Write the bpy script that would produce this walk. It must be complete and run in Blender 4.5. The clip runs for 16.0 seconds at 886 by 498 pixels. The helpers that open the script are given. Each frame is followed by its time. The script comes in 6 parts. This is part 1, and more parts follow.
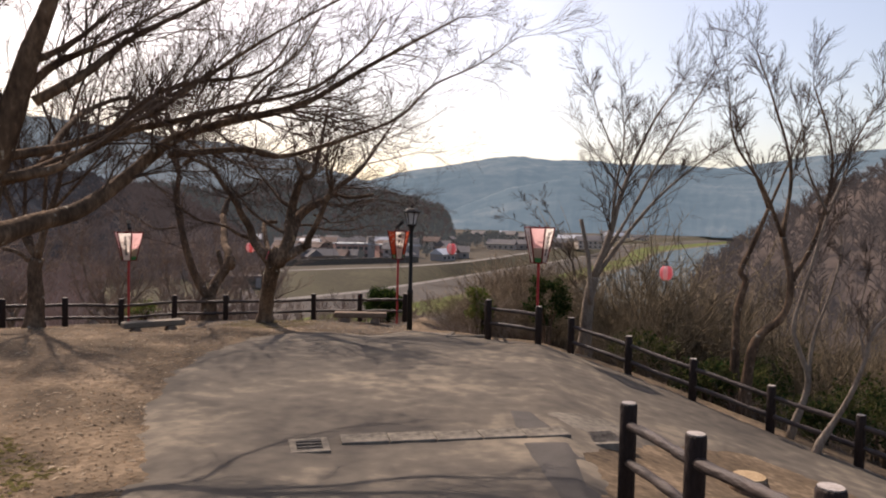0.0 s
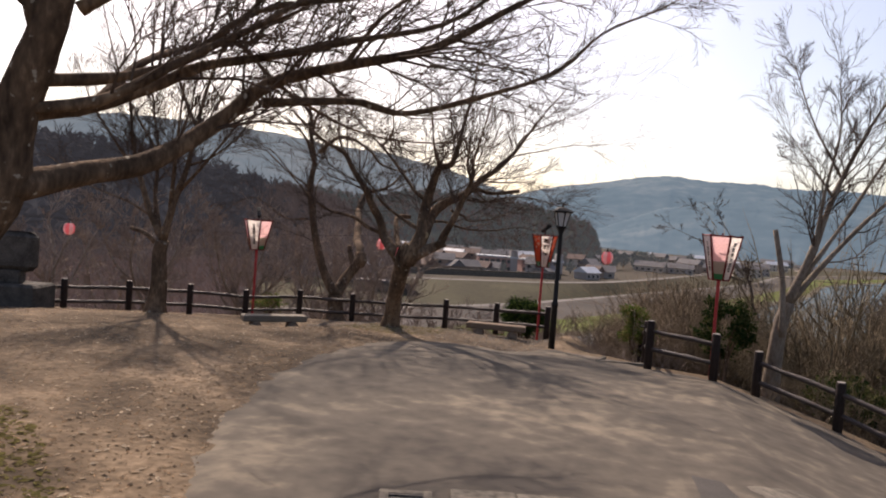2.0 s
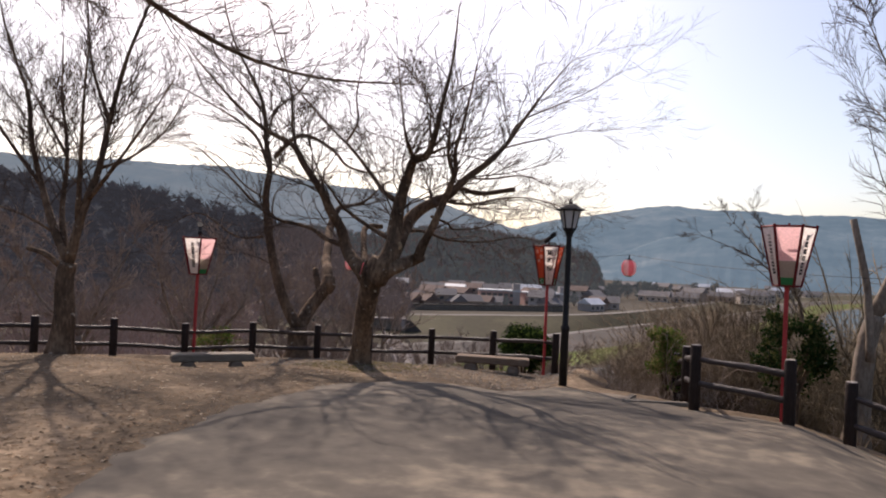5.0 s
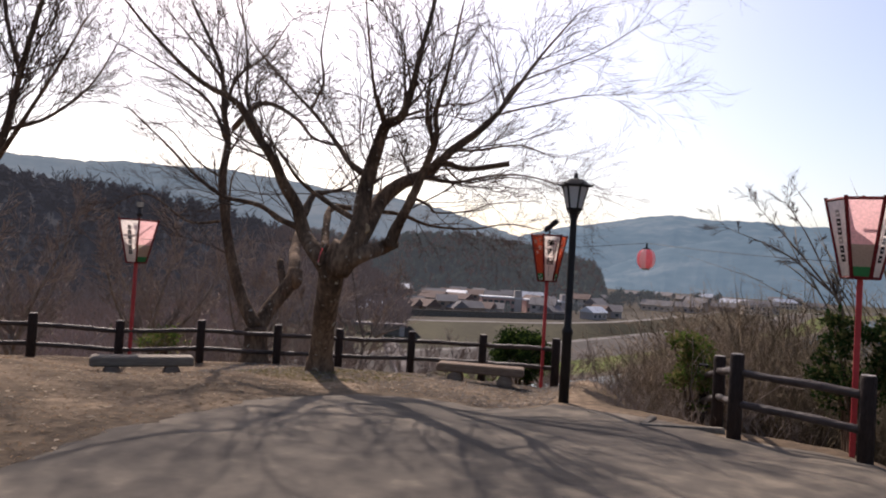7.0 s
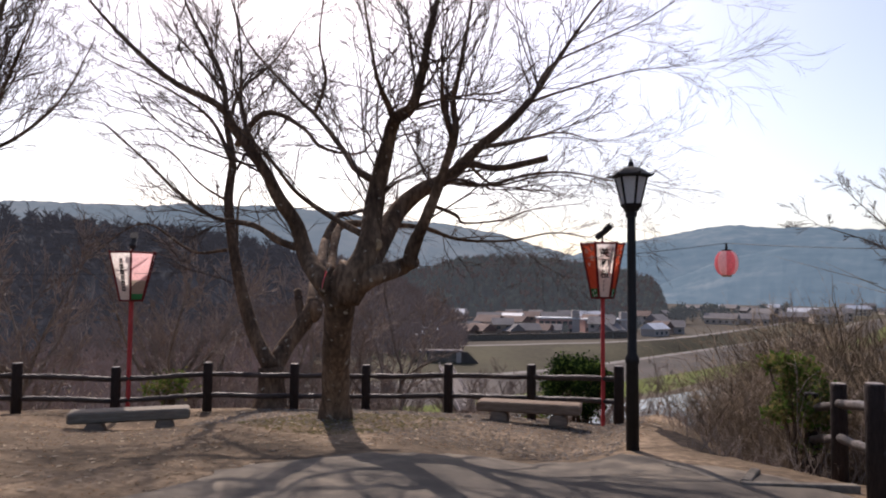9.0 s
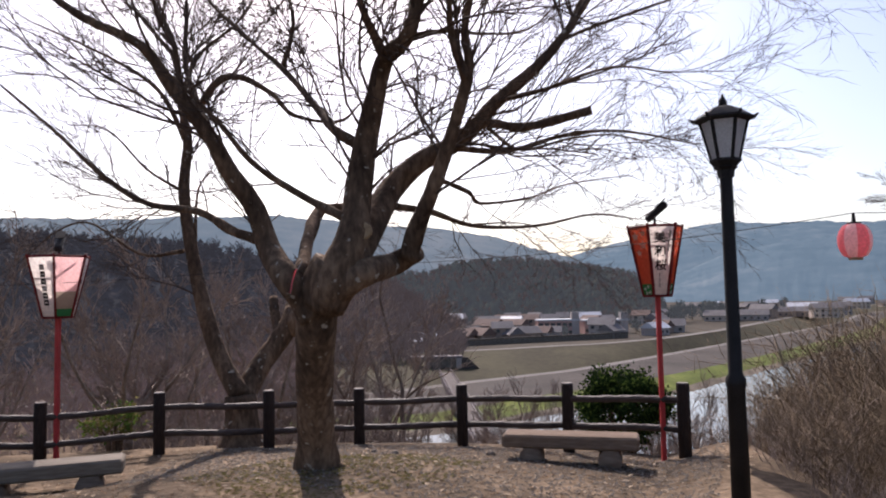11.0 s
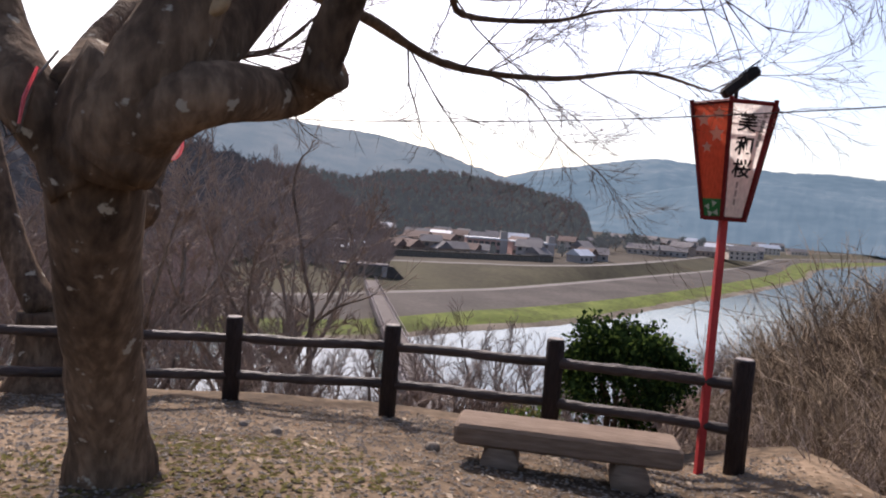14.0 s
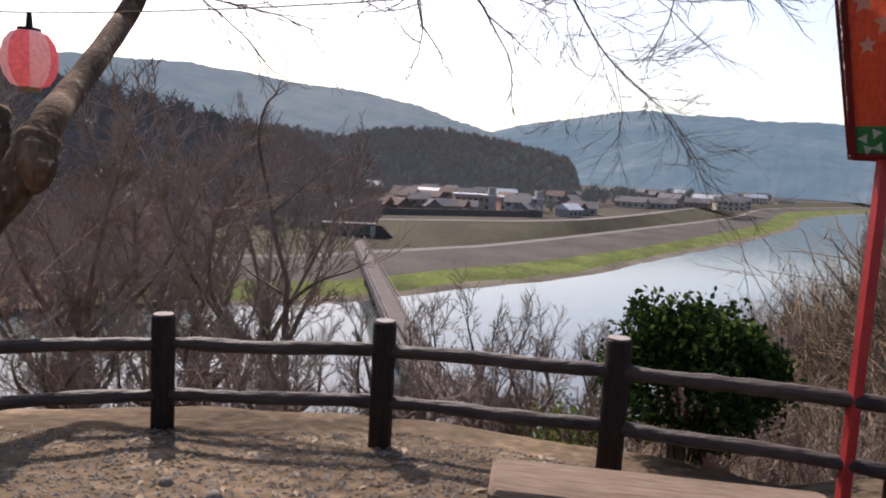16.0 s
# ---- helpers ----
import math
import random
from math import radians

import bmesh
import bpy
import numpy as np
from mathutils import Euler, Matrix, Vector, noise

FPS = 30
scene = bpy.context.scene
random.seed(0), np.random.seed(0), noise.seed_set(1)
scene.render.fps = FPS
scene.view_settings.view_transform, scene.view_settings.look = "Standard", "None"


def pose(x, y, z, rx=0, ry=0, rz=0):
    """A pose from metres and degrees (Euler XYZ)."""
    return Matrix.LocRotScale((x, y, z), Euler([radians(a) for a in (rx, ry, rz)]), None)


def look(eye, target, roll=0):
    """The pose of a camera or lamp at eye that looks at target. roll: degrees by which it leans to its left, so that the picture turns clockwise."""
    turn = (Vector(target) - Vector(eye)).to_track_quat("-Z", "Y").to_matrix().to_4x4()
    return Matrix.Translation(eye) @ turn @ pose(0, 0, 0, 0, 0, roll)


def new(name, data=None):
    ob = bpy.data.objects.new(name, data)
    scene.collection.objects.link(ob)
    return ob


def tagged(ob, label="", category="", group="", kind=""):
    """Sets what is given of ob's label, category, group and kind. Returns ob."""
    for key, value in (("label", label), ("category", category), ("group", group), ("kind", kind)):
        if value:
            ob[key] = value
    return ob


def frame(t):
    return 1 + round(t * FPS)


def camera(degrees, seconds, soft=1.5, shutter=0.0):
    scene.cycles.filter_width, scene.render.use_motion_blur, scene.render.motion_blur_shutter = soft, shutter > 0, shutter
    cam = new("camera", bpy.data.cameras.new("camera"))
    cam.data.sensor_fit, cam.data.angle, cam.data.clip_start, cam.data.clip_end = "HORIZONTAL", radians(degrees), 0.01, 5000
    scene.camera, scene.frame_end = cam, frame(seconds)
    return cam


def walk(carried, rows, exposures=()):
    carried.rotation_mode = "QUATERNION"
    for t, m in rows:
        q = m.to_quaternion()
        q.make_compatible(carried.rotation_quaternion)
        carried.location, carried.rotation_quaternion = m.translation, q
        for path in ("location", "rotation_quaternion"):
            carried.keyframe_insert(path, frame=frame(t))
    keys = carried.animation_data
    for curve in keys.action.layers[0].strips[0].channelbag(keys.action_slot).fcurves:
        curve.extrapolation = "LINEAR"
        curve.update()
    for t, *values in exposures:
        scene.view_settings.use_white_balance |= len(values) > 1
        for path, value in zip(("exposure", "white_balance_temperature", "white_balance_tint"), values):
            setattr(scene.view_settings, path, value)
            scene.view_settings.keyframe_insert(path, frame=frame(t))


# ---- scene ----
cam = camera(63.8, 16.0, 2.0)
PATH = [
    (0, (1.763, 4.393, 1.726), (1.579, 6.383, 1.64), 1.3),
    (0.5, (1.639, 5.024, 1.631), (1.368, 7.005, 1.584), 2.3),
    (1, (1.555, 5.615, 1.543), (1.129, 7.569, 1.501), 3.2),
    (1.5, (1.447, 6.182, 1.446), (0.952, 8.119, 1.393), 5.4),
    (2, (1.34, 6.815, 1.362), (0.762, 8.728, 1.296), 4.4),
    (2.5, (1.243, 7.381, 1.27), (0.614, 9.279, 1.242), 4.6),
    (3, (1.141, 7.927, 1.176), (0.464, 9.809, 1.177), 4.5),
    (3.5, (1.025, 8.533, 1.084), (0.328, 10.406, 1.03), 3.9),
    (4, (0.879, 9.118, 0.993), (0.195, 10.997, 0.98), 2.6),
    (4.5, (0.835, 9.691, 0.926), (0.238, 11.599, 0.953), 2.4),
    (7, (0.487, 12.654, 0.572), (-0.11, 14.562, 0.626), 3.5),
    (7.5, (0.431, 13.27, 0.554), (-0.205, 15.164, 0.645), 3.5),
    (8, (0.357, 13.8, 0.52), (-0.285, 15.692, 0.621), 2.3),
    (8.5, (0.335, 14.191, 0.534), (-0.382, 16.055, 0.646), 1.2),
    (11, (-0.86, 16.853, 0.496), (-1.588, 18.711, 0.629), -1.2),
    (11.5, (-1.022, 17.475, 0.51), (-1.656, 19.368, 0.635), -0.0),
    (12, (-1.216, 18.041, 0.523), (-1.835, 19.939, 0.643), 2.3),
    (12.5, (-1.436, 18.595, 0.458), (-2.034, 20.499, 0.577), 0.2),
    (13, (-1.628, 19.108, 0.43), (-2.224, 21.016, 0.515), 1.4),
    (13.5, (-1.885, 19.679, 0.44), (-2.461, 21.593, 0.387), 2.3),
    (14, (-2.188, 20.175, 0.353), (-2.729, 22.097, 0.242), 4.5),
    (14.5, (-2.194, 20.665, 0.386), (-2.759, 22.575, 0.207), 4.0),
    (15, (-2.487, 21.084, 0.415), (-3.0, 23.003, 0.183), 3.8),
    (15.5, (-2.653, 21.543, 0.392), (-3.172, 23.458, 0.136), 3.1),
    (16, (-2.841, 21.969, 0.279), (-3.34, 23.892, 0.051), 3.2),
]
walk(cam, [(t, look(eye, target, roll)) for t, eye, target, roll in PATH], [(0, 0.43, 7350, 20), (4.5, 0.37, 6950, 20), (8.5, 0.36, 6600, 20), (11, 0.48, 6450, 21), (12.5, 0.48, 6450, 21), (14.5, 0.68, 6550, 20), (16, 0.57, 6600, 19)])

# ---- light ----
SUN_AZ, SUN_EL = 36.0, 43.0   # degrees to the left of +y, degrees above the horizon
world = bpy.data.worlds.new("sky")
scene.world = world
world.use_nodes = True
wn = world.node_tree.nodes
sky = wn.new("ShaderNodeTexSky")
sky.sky_type = "NISHITA"
sky.sun_disc = False
sky.sun_elevation = radians(SUN_EL)
sky.sun_rotation = radians(-SUN_AZ)
sky.air_density, sky.dust_density, sky.ozone_density = 1.0, 2.3, 1.0
world.node_tree.links.new(sky.outputs[0], wn["Background"].inputs["Color"])
wn["Background"].inputs["Strength"].default_value = 0.135
sun = new("sun", bpy.data.lights.new("sun", "SUN"))
sun.data.energy, sun.data.angle, sun.data.color = 4.4, radians(0.7), (1.0, 0.94, 0.86)
to_sun = Vector((-math.sin(radians(SUN_AZ)) * math.cos(radians(SUN_EL)), math.cos(radians(SUN_AZ)) * math.cos(radians(SUN_EL)), math.sin(radians(SUN_EL))))
sun.rotation_mode = "QUATERNION"
sun.rotation_quaternion = to_sun.to_track_quat("Z", "Y")


# ---- materials ----
def material(name, low, high, scale=6.0, fine=40.0, rough=0.85, bump=0.3, metal=0.0, per_piece=0.0, stretch=(1, 1, 1), spec=0.06, mid=None):
    """A surface that varies between two colours at two scales, with relief."""
    m = bpy.data.materials.new(name)
    m.use_nodes = True
    nt = m.node_tree
    n, link = nt.nodes, nt.links.new
    b = n["Principled BSDF"]
    co = n.new("ShaderNodeTexCoord")
    mp = n.new("ShaderNodeMapping")
    mp.inputs["Scale"].default_value = stretch
    link(co.outputs["Object"], mp.inputs["Vector"])
    a = n.new("ShaderNodeTexNoise")
    a.inputs["Scale"].default_value, a.inputs["Detail"].default_value = scale, 5
    f = n.new("ShaderNodeTexNoise")
    f.inputs["Scale"].default_value, f.inputs["Detail"].default_value = fine, 6
    link(mp.outputs[0], a.inputs["Vector"])
    link(mp.outputs[0], f.inputs["Vector"])
    mix = n.new("ShaderNodeMath")
    mix.operation = "MULTIPLY_ADD"
    link(f.outputs["Fac"], mix.inputs[0])
    mix.inputs[1].default_value = 0.55
    half = n.new("ShaderNodeMath")
    half.operation = "MULTIPLY_ADD"
    link(a.outputs["Fac"], half.inputs[0])
    half.inputs[1].default_value, half.inputs[2].default_value = 0.75, -0.15
    link(half.outputs[0], mix.inputs[2])
    ramp = n.new("ShaderNodeValToRGB")
    ramp.color_ramp.elements[0].position, ramp.color_ramp.elements[1].position = 0.3, 0.72
    ramp.color_ramp.elements[0].color, ramp.color_ramp.elements[1].color = (*low, 1), (*high, 1)
    if mid:
        e = ramp.color_ramp.elements.new(0.52)
        e.color = (*mid, 1)
    if per_piece:
        info = n.new("ShaderNodeObjectInfo")
        add = n.new("ShaderNodeMath")
        add.operation = "MULTIPLY_ADD"
        link(info.outputs["Random"], add.inputs[0])
        add.inputs[1].default_value = per_piece
        link(mix.outputs[0], add.inputs[2])
        link(add.outputs[0], ramp.inputs["Fac"])
    else:
        link(mix.outputs[0], ramp.inputs["Fac"])
    link(ramp.outputs["Color"], b.inputs["Base Color"])
    b.inputs["Roughness"].default_value, b.inputs["Metallic"].default_value = rough, metal
    b.inputs["Specular IOR Level"].default_value = spec
    bp = n.new("ShaderNodeBump")
    bp.inputs["Strength"].default_value, bp.inputs["Distance"].default_value = bump, 0.02
    link(f.outputs["Fac"], bp.inputs["Height"])
    link(bp.outputs[0], b.inputs["Normal"])
    return m


def sheer(name, colour, through_light=0.55):
    """Thin paper, cloth or leaf that lets light through."""
    m = bpy.data.materials.new(name)
    m.use_nodes = True
    n, link = m.node_tree.nodes, m.node_tree.links.new
    n.remove(n["Principled BSDF"])
    noise_tex = n.new("ShaderNodeTexNoise")
    noise_tex.inputs["Scale"].default_value, noise_tex.inputs["Detail"].default_value = 14, 4
    ramp = n.new("ShaderNodeValToRGB")
    ramp.color_ramp.elements[0].position, ramp.color_ramp.elements[1].position = 0.3, 0.7
    ramp.color_ramp.elements[0].color = (*[c * 0.72 for c in colour], 1)
    ramp.color_ramp.elements[1].color = (*colour, 1)
    link(noise_tex.outputs["Fac"], ramp.inputs["Fac"])
    d, t, mx = n.new("ShaderNodeBsdfDiffuse"), n.new("ShaderNodeBsdfTranslucent"), n.new("ShaderNodeMixShader")
    mx.inputs[0].default_value = through_light
    for s in (d, t):
        link(ramp.outputs["Color"], s.inputs["Color"])
    link(d.outputs[0], mx.inputs[1])
    link(t.outputs[0], mx.inputs[2])
    link(mx.outputs[0], n["Material Output"].inputs["Surface"])
    return m


def woods(name, low, high, mid, scale, air=(0, 0, 0), haze_glow=0.0):
    """A wooded hillside: crowns as cells, with broad stands of other trees; far ones get haze painted on as emission.
    """
    m = material(name, low, high, scale * 0.12, scale, 1.0, 0.0, spec=0.0, mid=mid)
    n, link = m.node_tree.nodes, m.node_tree.links.new
    v = n.new("ShaderNodeTexVoronoi")
    v.inputs["Scale"].default_value = scale * 1.3
    co = n.new("ShaderNodeTexCoord")
    link(co.outputs["Object"], v.inputs["Vector"])
    bp = n.new("ShaderNodeBump")
    bp.inputs["Strength"].default_value, bp.inputs["Distance"].default_value = 0.5, 2.0
    bp.invert = True
    link(v.outputs["Distance"], bp.inputs["Height"])
    b = n["Principled BSDF"]
    link(bp.outputs[0], b.inputs["Normal"])
    # Haze is put into the surface as an even emitted colour.
    if haze_glow:
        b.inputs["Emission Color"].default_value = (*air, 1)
        b.inputs["Emission Strength"].default_value = haze_glow
    return m


SOIL = material("soil", (0.046, 0.034, 0.024), (0.25, 0.182, 0.122), 0.7, 9, 0.95, 1.0, mid=(0.122, 0.088, 0.058))
ASPHALT = material("asphalt", (0.062, 0.054, 0.047), (0.225, 0.184, 0.138), 0.42, 3.2, 0.92, 0.12, mid=(0.108, 0.092, 0.075))
ASPHALT_DARK = material("dark_asphalt", (0.045, 0.041, 0.038), (0.10, 0.09, 0.082), 1.5, 90, 0.9, 0.35)
CONCRETE = material("concrete", (0.075, 0.066, 0.056), (0.225, 0.195, 0.158), 1.6, 14, 0.9, 0.3)
FENCE_WOOD = material("fence_brown", (0.014, 0.009, 0.008), (0.045, 0.030, 0.025), 5, 45, 0.75, 1.0, stretch=(1, 1, 0.25), spec=0.2)
FENCE_RAIL = material("rail_brown", (0.015, 0.010, 0.009), (0.07, 0.05, 0.043), 7, 34, 0.6, 1.0, stretch=(0.25, 1, 1), spec=0.3)
POST_TOP = material("post_top_grey", (0.22, 0.19, 0.17), (0.42, 0.38, 0.35), 12, 60, 0.8, 0.3)
BARK = material("bark", (0.040, 0.027, 0.019), (0.25, 0.17, 0.112), 3.0, 20, 0.95, 1.0, stretch=(1, 1, 0.4), mid=(0.115, 0.077, 0.052))
BARK_GREY = material("greyish_bark", (0.07, 0.053, 0.042), (0.24, 0.185, 0.145), 4, 26, 0.95, 0.8, stretch=(1, 1, 0.4))

def lichen(m, colour, scale, level):
    """Pale lichen spots on a bark."""
    n, link = m.node_tree.nodes, m.node_tree.links.new
    b = n["Principled BSDF"]
    co, tx, cut, mx = n.new("ShaderNodeTexCoord"), n.new("ShaderNodeTexNoise"), n.new("ShaderNodeValToRGB"), n.new("ShaderNodeMix")
    tx.inputs["Scale"].default_value, tx.inputs["Detail"].default_value = scale, 3
    cut.color_ramp.elements[0].position, cut.color_ramp.elements[1].position = level, level + 0.05
    link(co.outputs["Object"], tx.inputs["Vector"])
    link(tx.outputs["Fac"], cut.inputs["Fac"])
    mx.data_type = "RGBA"
    base = b.inputs["Base Color"].links[0].from_socket
    link(cut.outputs["Color"], mx.inputs["Factor"])
    link(base, mx.inputs["A"])
    mx.inputs["B"].default_value = (*colour, 1)
    link(mx.outputs["Result"], b.inputs["Base Color"])


lichen(BARK, (0.34, 0.30, 0.24), 11.0, 0.66)
BARK_PALE = material("pale_bark", (0.10, 0.078, 0.06), (0.31, 0.255, 0.205), 4, 30, 0.95, 0.8, stretch=(1, 1, 0.4))
TWIG = material("twig", (0.045, 0.032, 0.026), (0.13, 0.095, 0.075), 3, 20, 0.95, 0.2)
TWIG_RED = material("reddish_twig", (0.15, 0.116, 0.097), (0.37, 0.298, 0.248), 0.6, 8, 0.95, 0.0)
TWIG_BANK = material("bank_brush", (0.07, 0.056, 0.037), (0.21, 0.162, 0.108), 0.5, 8, 0.95, 0.0)
TWIG_TAN = material("tan_brush", (0.085, 0.062, 0.043), (0.22, 0.167, 0.117), 0.5, 8, 0.95, 0.0)
CUT = material("cut_wood", (0.24, 0.165, 0.095), (0.42, 0.31, 0.19), 8, 50, 0.85, 0.2)
RED = material("red_paint", (0.30, 0.018, 0.02), (0.46, 0.035, 0.035), 5, 60, 0.5, 0.15, spec=0.4)
RED_DARK = material("dark_red_paint", (0.10, 0.012, 0.013), (0.19, 0.025, 0.024), 5, 60, 0.55, 0.2)
BLACK = material("black_paint", (0.010, 0.009, 0.009), (0.022, 0.020, 0.020), 5, 70, 0.6, 0.12, spec=0.2)
PAPER = sheer("lantern_paper", (0.86, 0.79, 0.73), 0.6)
PINK = sheer("pink_panel", (0.9, 0.55, 0.54), 0.65)
BUFF = sheer("buff_panel", (0.42, 0.34, 0.27), 0.5)
ORANGE = sheer("red_orange_panel", (0.66, 0.12, 0.06), 0.5)
STAR = sheer("pale_star", (0.85, 0.62, 0.48), 0.5)
GREEN = sheer("green_panel", (0.05, 0.24, 0.09), 0.5)
WHITE_LEAF = sheer("white_leaf_mark", (0.7, 0.75, 0.68), 0.5)
INK = material("ink", (0.012, 0.011, 0.012), (0.03, 0.028, 0.028), 5, 60, 0.8, 0.0)
GREY_INK = material("faded_ink", (0.25, 0.22, 0.2), (0.38, 0.34, 0.31), 5, 60, 0.8, 0.0)
LAMP_PANE = sheer("frosted_pane", (0.74, 0.75, 0.76), 0.5)
LANTERN_RED = sheer("red_lantern_paper", (1.0, 0.33, 0.36), 0.65)
LANTERN_PALE = sheer("pale_lantern_paper", (1.0, 0.76, 0.75), 0.65)
BENCH_WOOD = material("bench_timber", (0.115, 0.082, 0.06), (0.26, 0.195, 0.148), 3, 40, 0.8, 0.4, stretch=(0.15, 1, 1))
BENCH_GREY = material("weathered_timber", (0.12, 0.098, 0.077), (0.26, 0.222, 0.178), 3, 40, 0.75, 0.4, stretch=(0.15, 1, 1))
STONE = material("stone", (0.032, 0.028, 0.025), (0.12, 0.107, 0.095), 4, 30, 0.85, 0.6)
PEBBLE = material("pebble", (0.10, 0.083, 0.068), (0.28, 0.245, 0.205), 9, 50, 0.9, 0.3)
OLD_LEAF = sheer("old_leaf", (0.32, 0.25, 0.18), 0.3)
PALE_LEAF = sheer("pale_dry_leaf", (0.48, 0.39, 0.29), 0.3)
OLIVE = sheer("olive_leaf", (0.075, 0.078, 0.03), 0.35)
DEAD_LEAF = sheer("dead_leaf", (0.36, 0.24, 0.15), 0.3)
LEAF = sheer("evergreen_leaf", (0.085, 0.13, 0.03), 0.4)
LEAF_DARK = sheer("dark_evergreen_leaf", (0.022, 0.042, 0.014), 0.2)
GRASS = material("bank_grass", (0.055, 0.056, 0.022), (0.15, 0.165, 0.045), 0.09, 0.8, 0.95, 0.2, mid=(0.09, 0.112, 0.028))
GRASS_BLADE = sheer("grass_blade", (0.17, 0.15, 0.06), 0.4)
DRY_GRASS = material("dry_bank", (0.045, 0.040, 0.027), (0.08, 0.072, 0.045), 0.05, 0.6, 0.95, 0.2)
LEVEE = material("levee_blocks", (0.05, 0.044, 0.04), (0.10, 0.088, 0.078), 0.06, 0.9, 0.95, 0.3)
ROAD_FAR = material("far_road", (0.13, 0.12, 0.11), (0.20, 0.185, 0.17), 0.1, 2, 0.9, 0.1)
SAND = material("river_sand", (0.06, 0.05, 0.038), (0.2, 0.17, 0.135), 0.08, 1.5, 0.95, 0.2)
PLAIN = material("far_plain", (0.04, 0.034, 0.028), (0.085, 0.072, 0.054), 0.02, 0.2, 0.95, 0.1)
SLOPE = material("bank_litter", (0.06, 0.043, 0.03), (0.16, 0.115, 0.078), 0.7, 9, 0.95, 0.6)
STEEL = material("bridge_steel", (0.12, 0.10, 0.10), (0.20, 0.175, 0.17), 0.4, 5, 0.7, 0.1)
DECK = material("bridge_deck", (0.09, 0.078, 0.072), (0.14, 0.122, 0.113), 0.5, 6, 0.85, 0.1)
# Wall colours are lightened to put the town's haze into them.
HOUSE_WALLS = [material("house_wall_" + w, lo, hi, 0.3, 3, 0.9, 0.05) for w, lo, hi in (
    ("cream", (0.42, 0.35, 0.29), (0.52, 0.44, 0.37)), ("grey", (0.30, 0.27, 0.25), (0.38, 0.345, 0.32)), ("brown", (0.25, 0.19, 0.155), (0.33, 0.26, 0.21)))]
HOUSE_ROOFS = [material("house_roof_" + w, lo, hi, 0.3, 3, r, 0.1, spec=s) for w, lo, hi, r, s in (
    ("grey", (0.13, 0.12, 0.118), (0.20, 0.185, 0.18), 0.85, 0.15), ("brown", (0.12, 0.082, 0.068), (0.18, 0.128, 0.108), 0.85, 0.15), ("metal", (0.36, 0.37, 0.39), (0.52, 0.53, 0.55), 0.35, 0.6))]
PINK_WALL = material("pink_render", (0.36, 0.235, 0.20), (0.45, 0.30, 0.26), 0.2, 3, 0.9, 0.05)
WINDOW_DARK = material("far_window", (0.03, 0.035, 0.04), (0.06, 0.065, 0.07), 1, 5, 0.2, 0.0, spec=0.5)

WATER = bpy.data.materials.new("river_water")
WATER.use_nodes = True
_n = WATER.node_tree.nodes
_b = _n["Principled BSDF"]
_b.inputs["Base Color"].default_value = (0.10, 0.12, 0.12, 1)
_b.inputs["Roughness"].default_value = 0.09
_b.inputs["Specular IOR Level"].default_value = 0.38
_t = _n.new("ShaderNodeTexNoise")
_t.inputs["Scale"].default_value, _t.inputs["Detail"].default_value = 0.35, 4
_u = _n.new("ShaderNodeBump")
_u.inputs["Strength"].default_value, _u.inputs["Distance"].default_value = 0.25, 0.15
_c = _n.new("ShaderNodeTexCoord")
WATER.node_tree.links.new(_c.outputs["Object"], _t.inputs["Vector"])
WATER.node_tree.links.new(_t.outputs["Fac"], _u.inputs["Height"])
WATER.node_tree.links.new(_u.outputs[0], _b.inputs["Normal"])


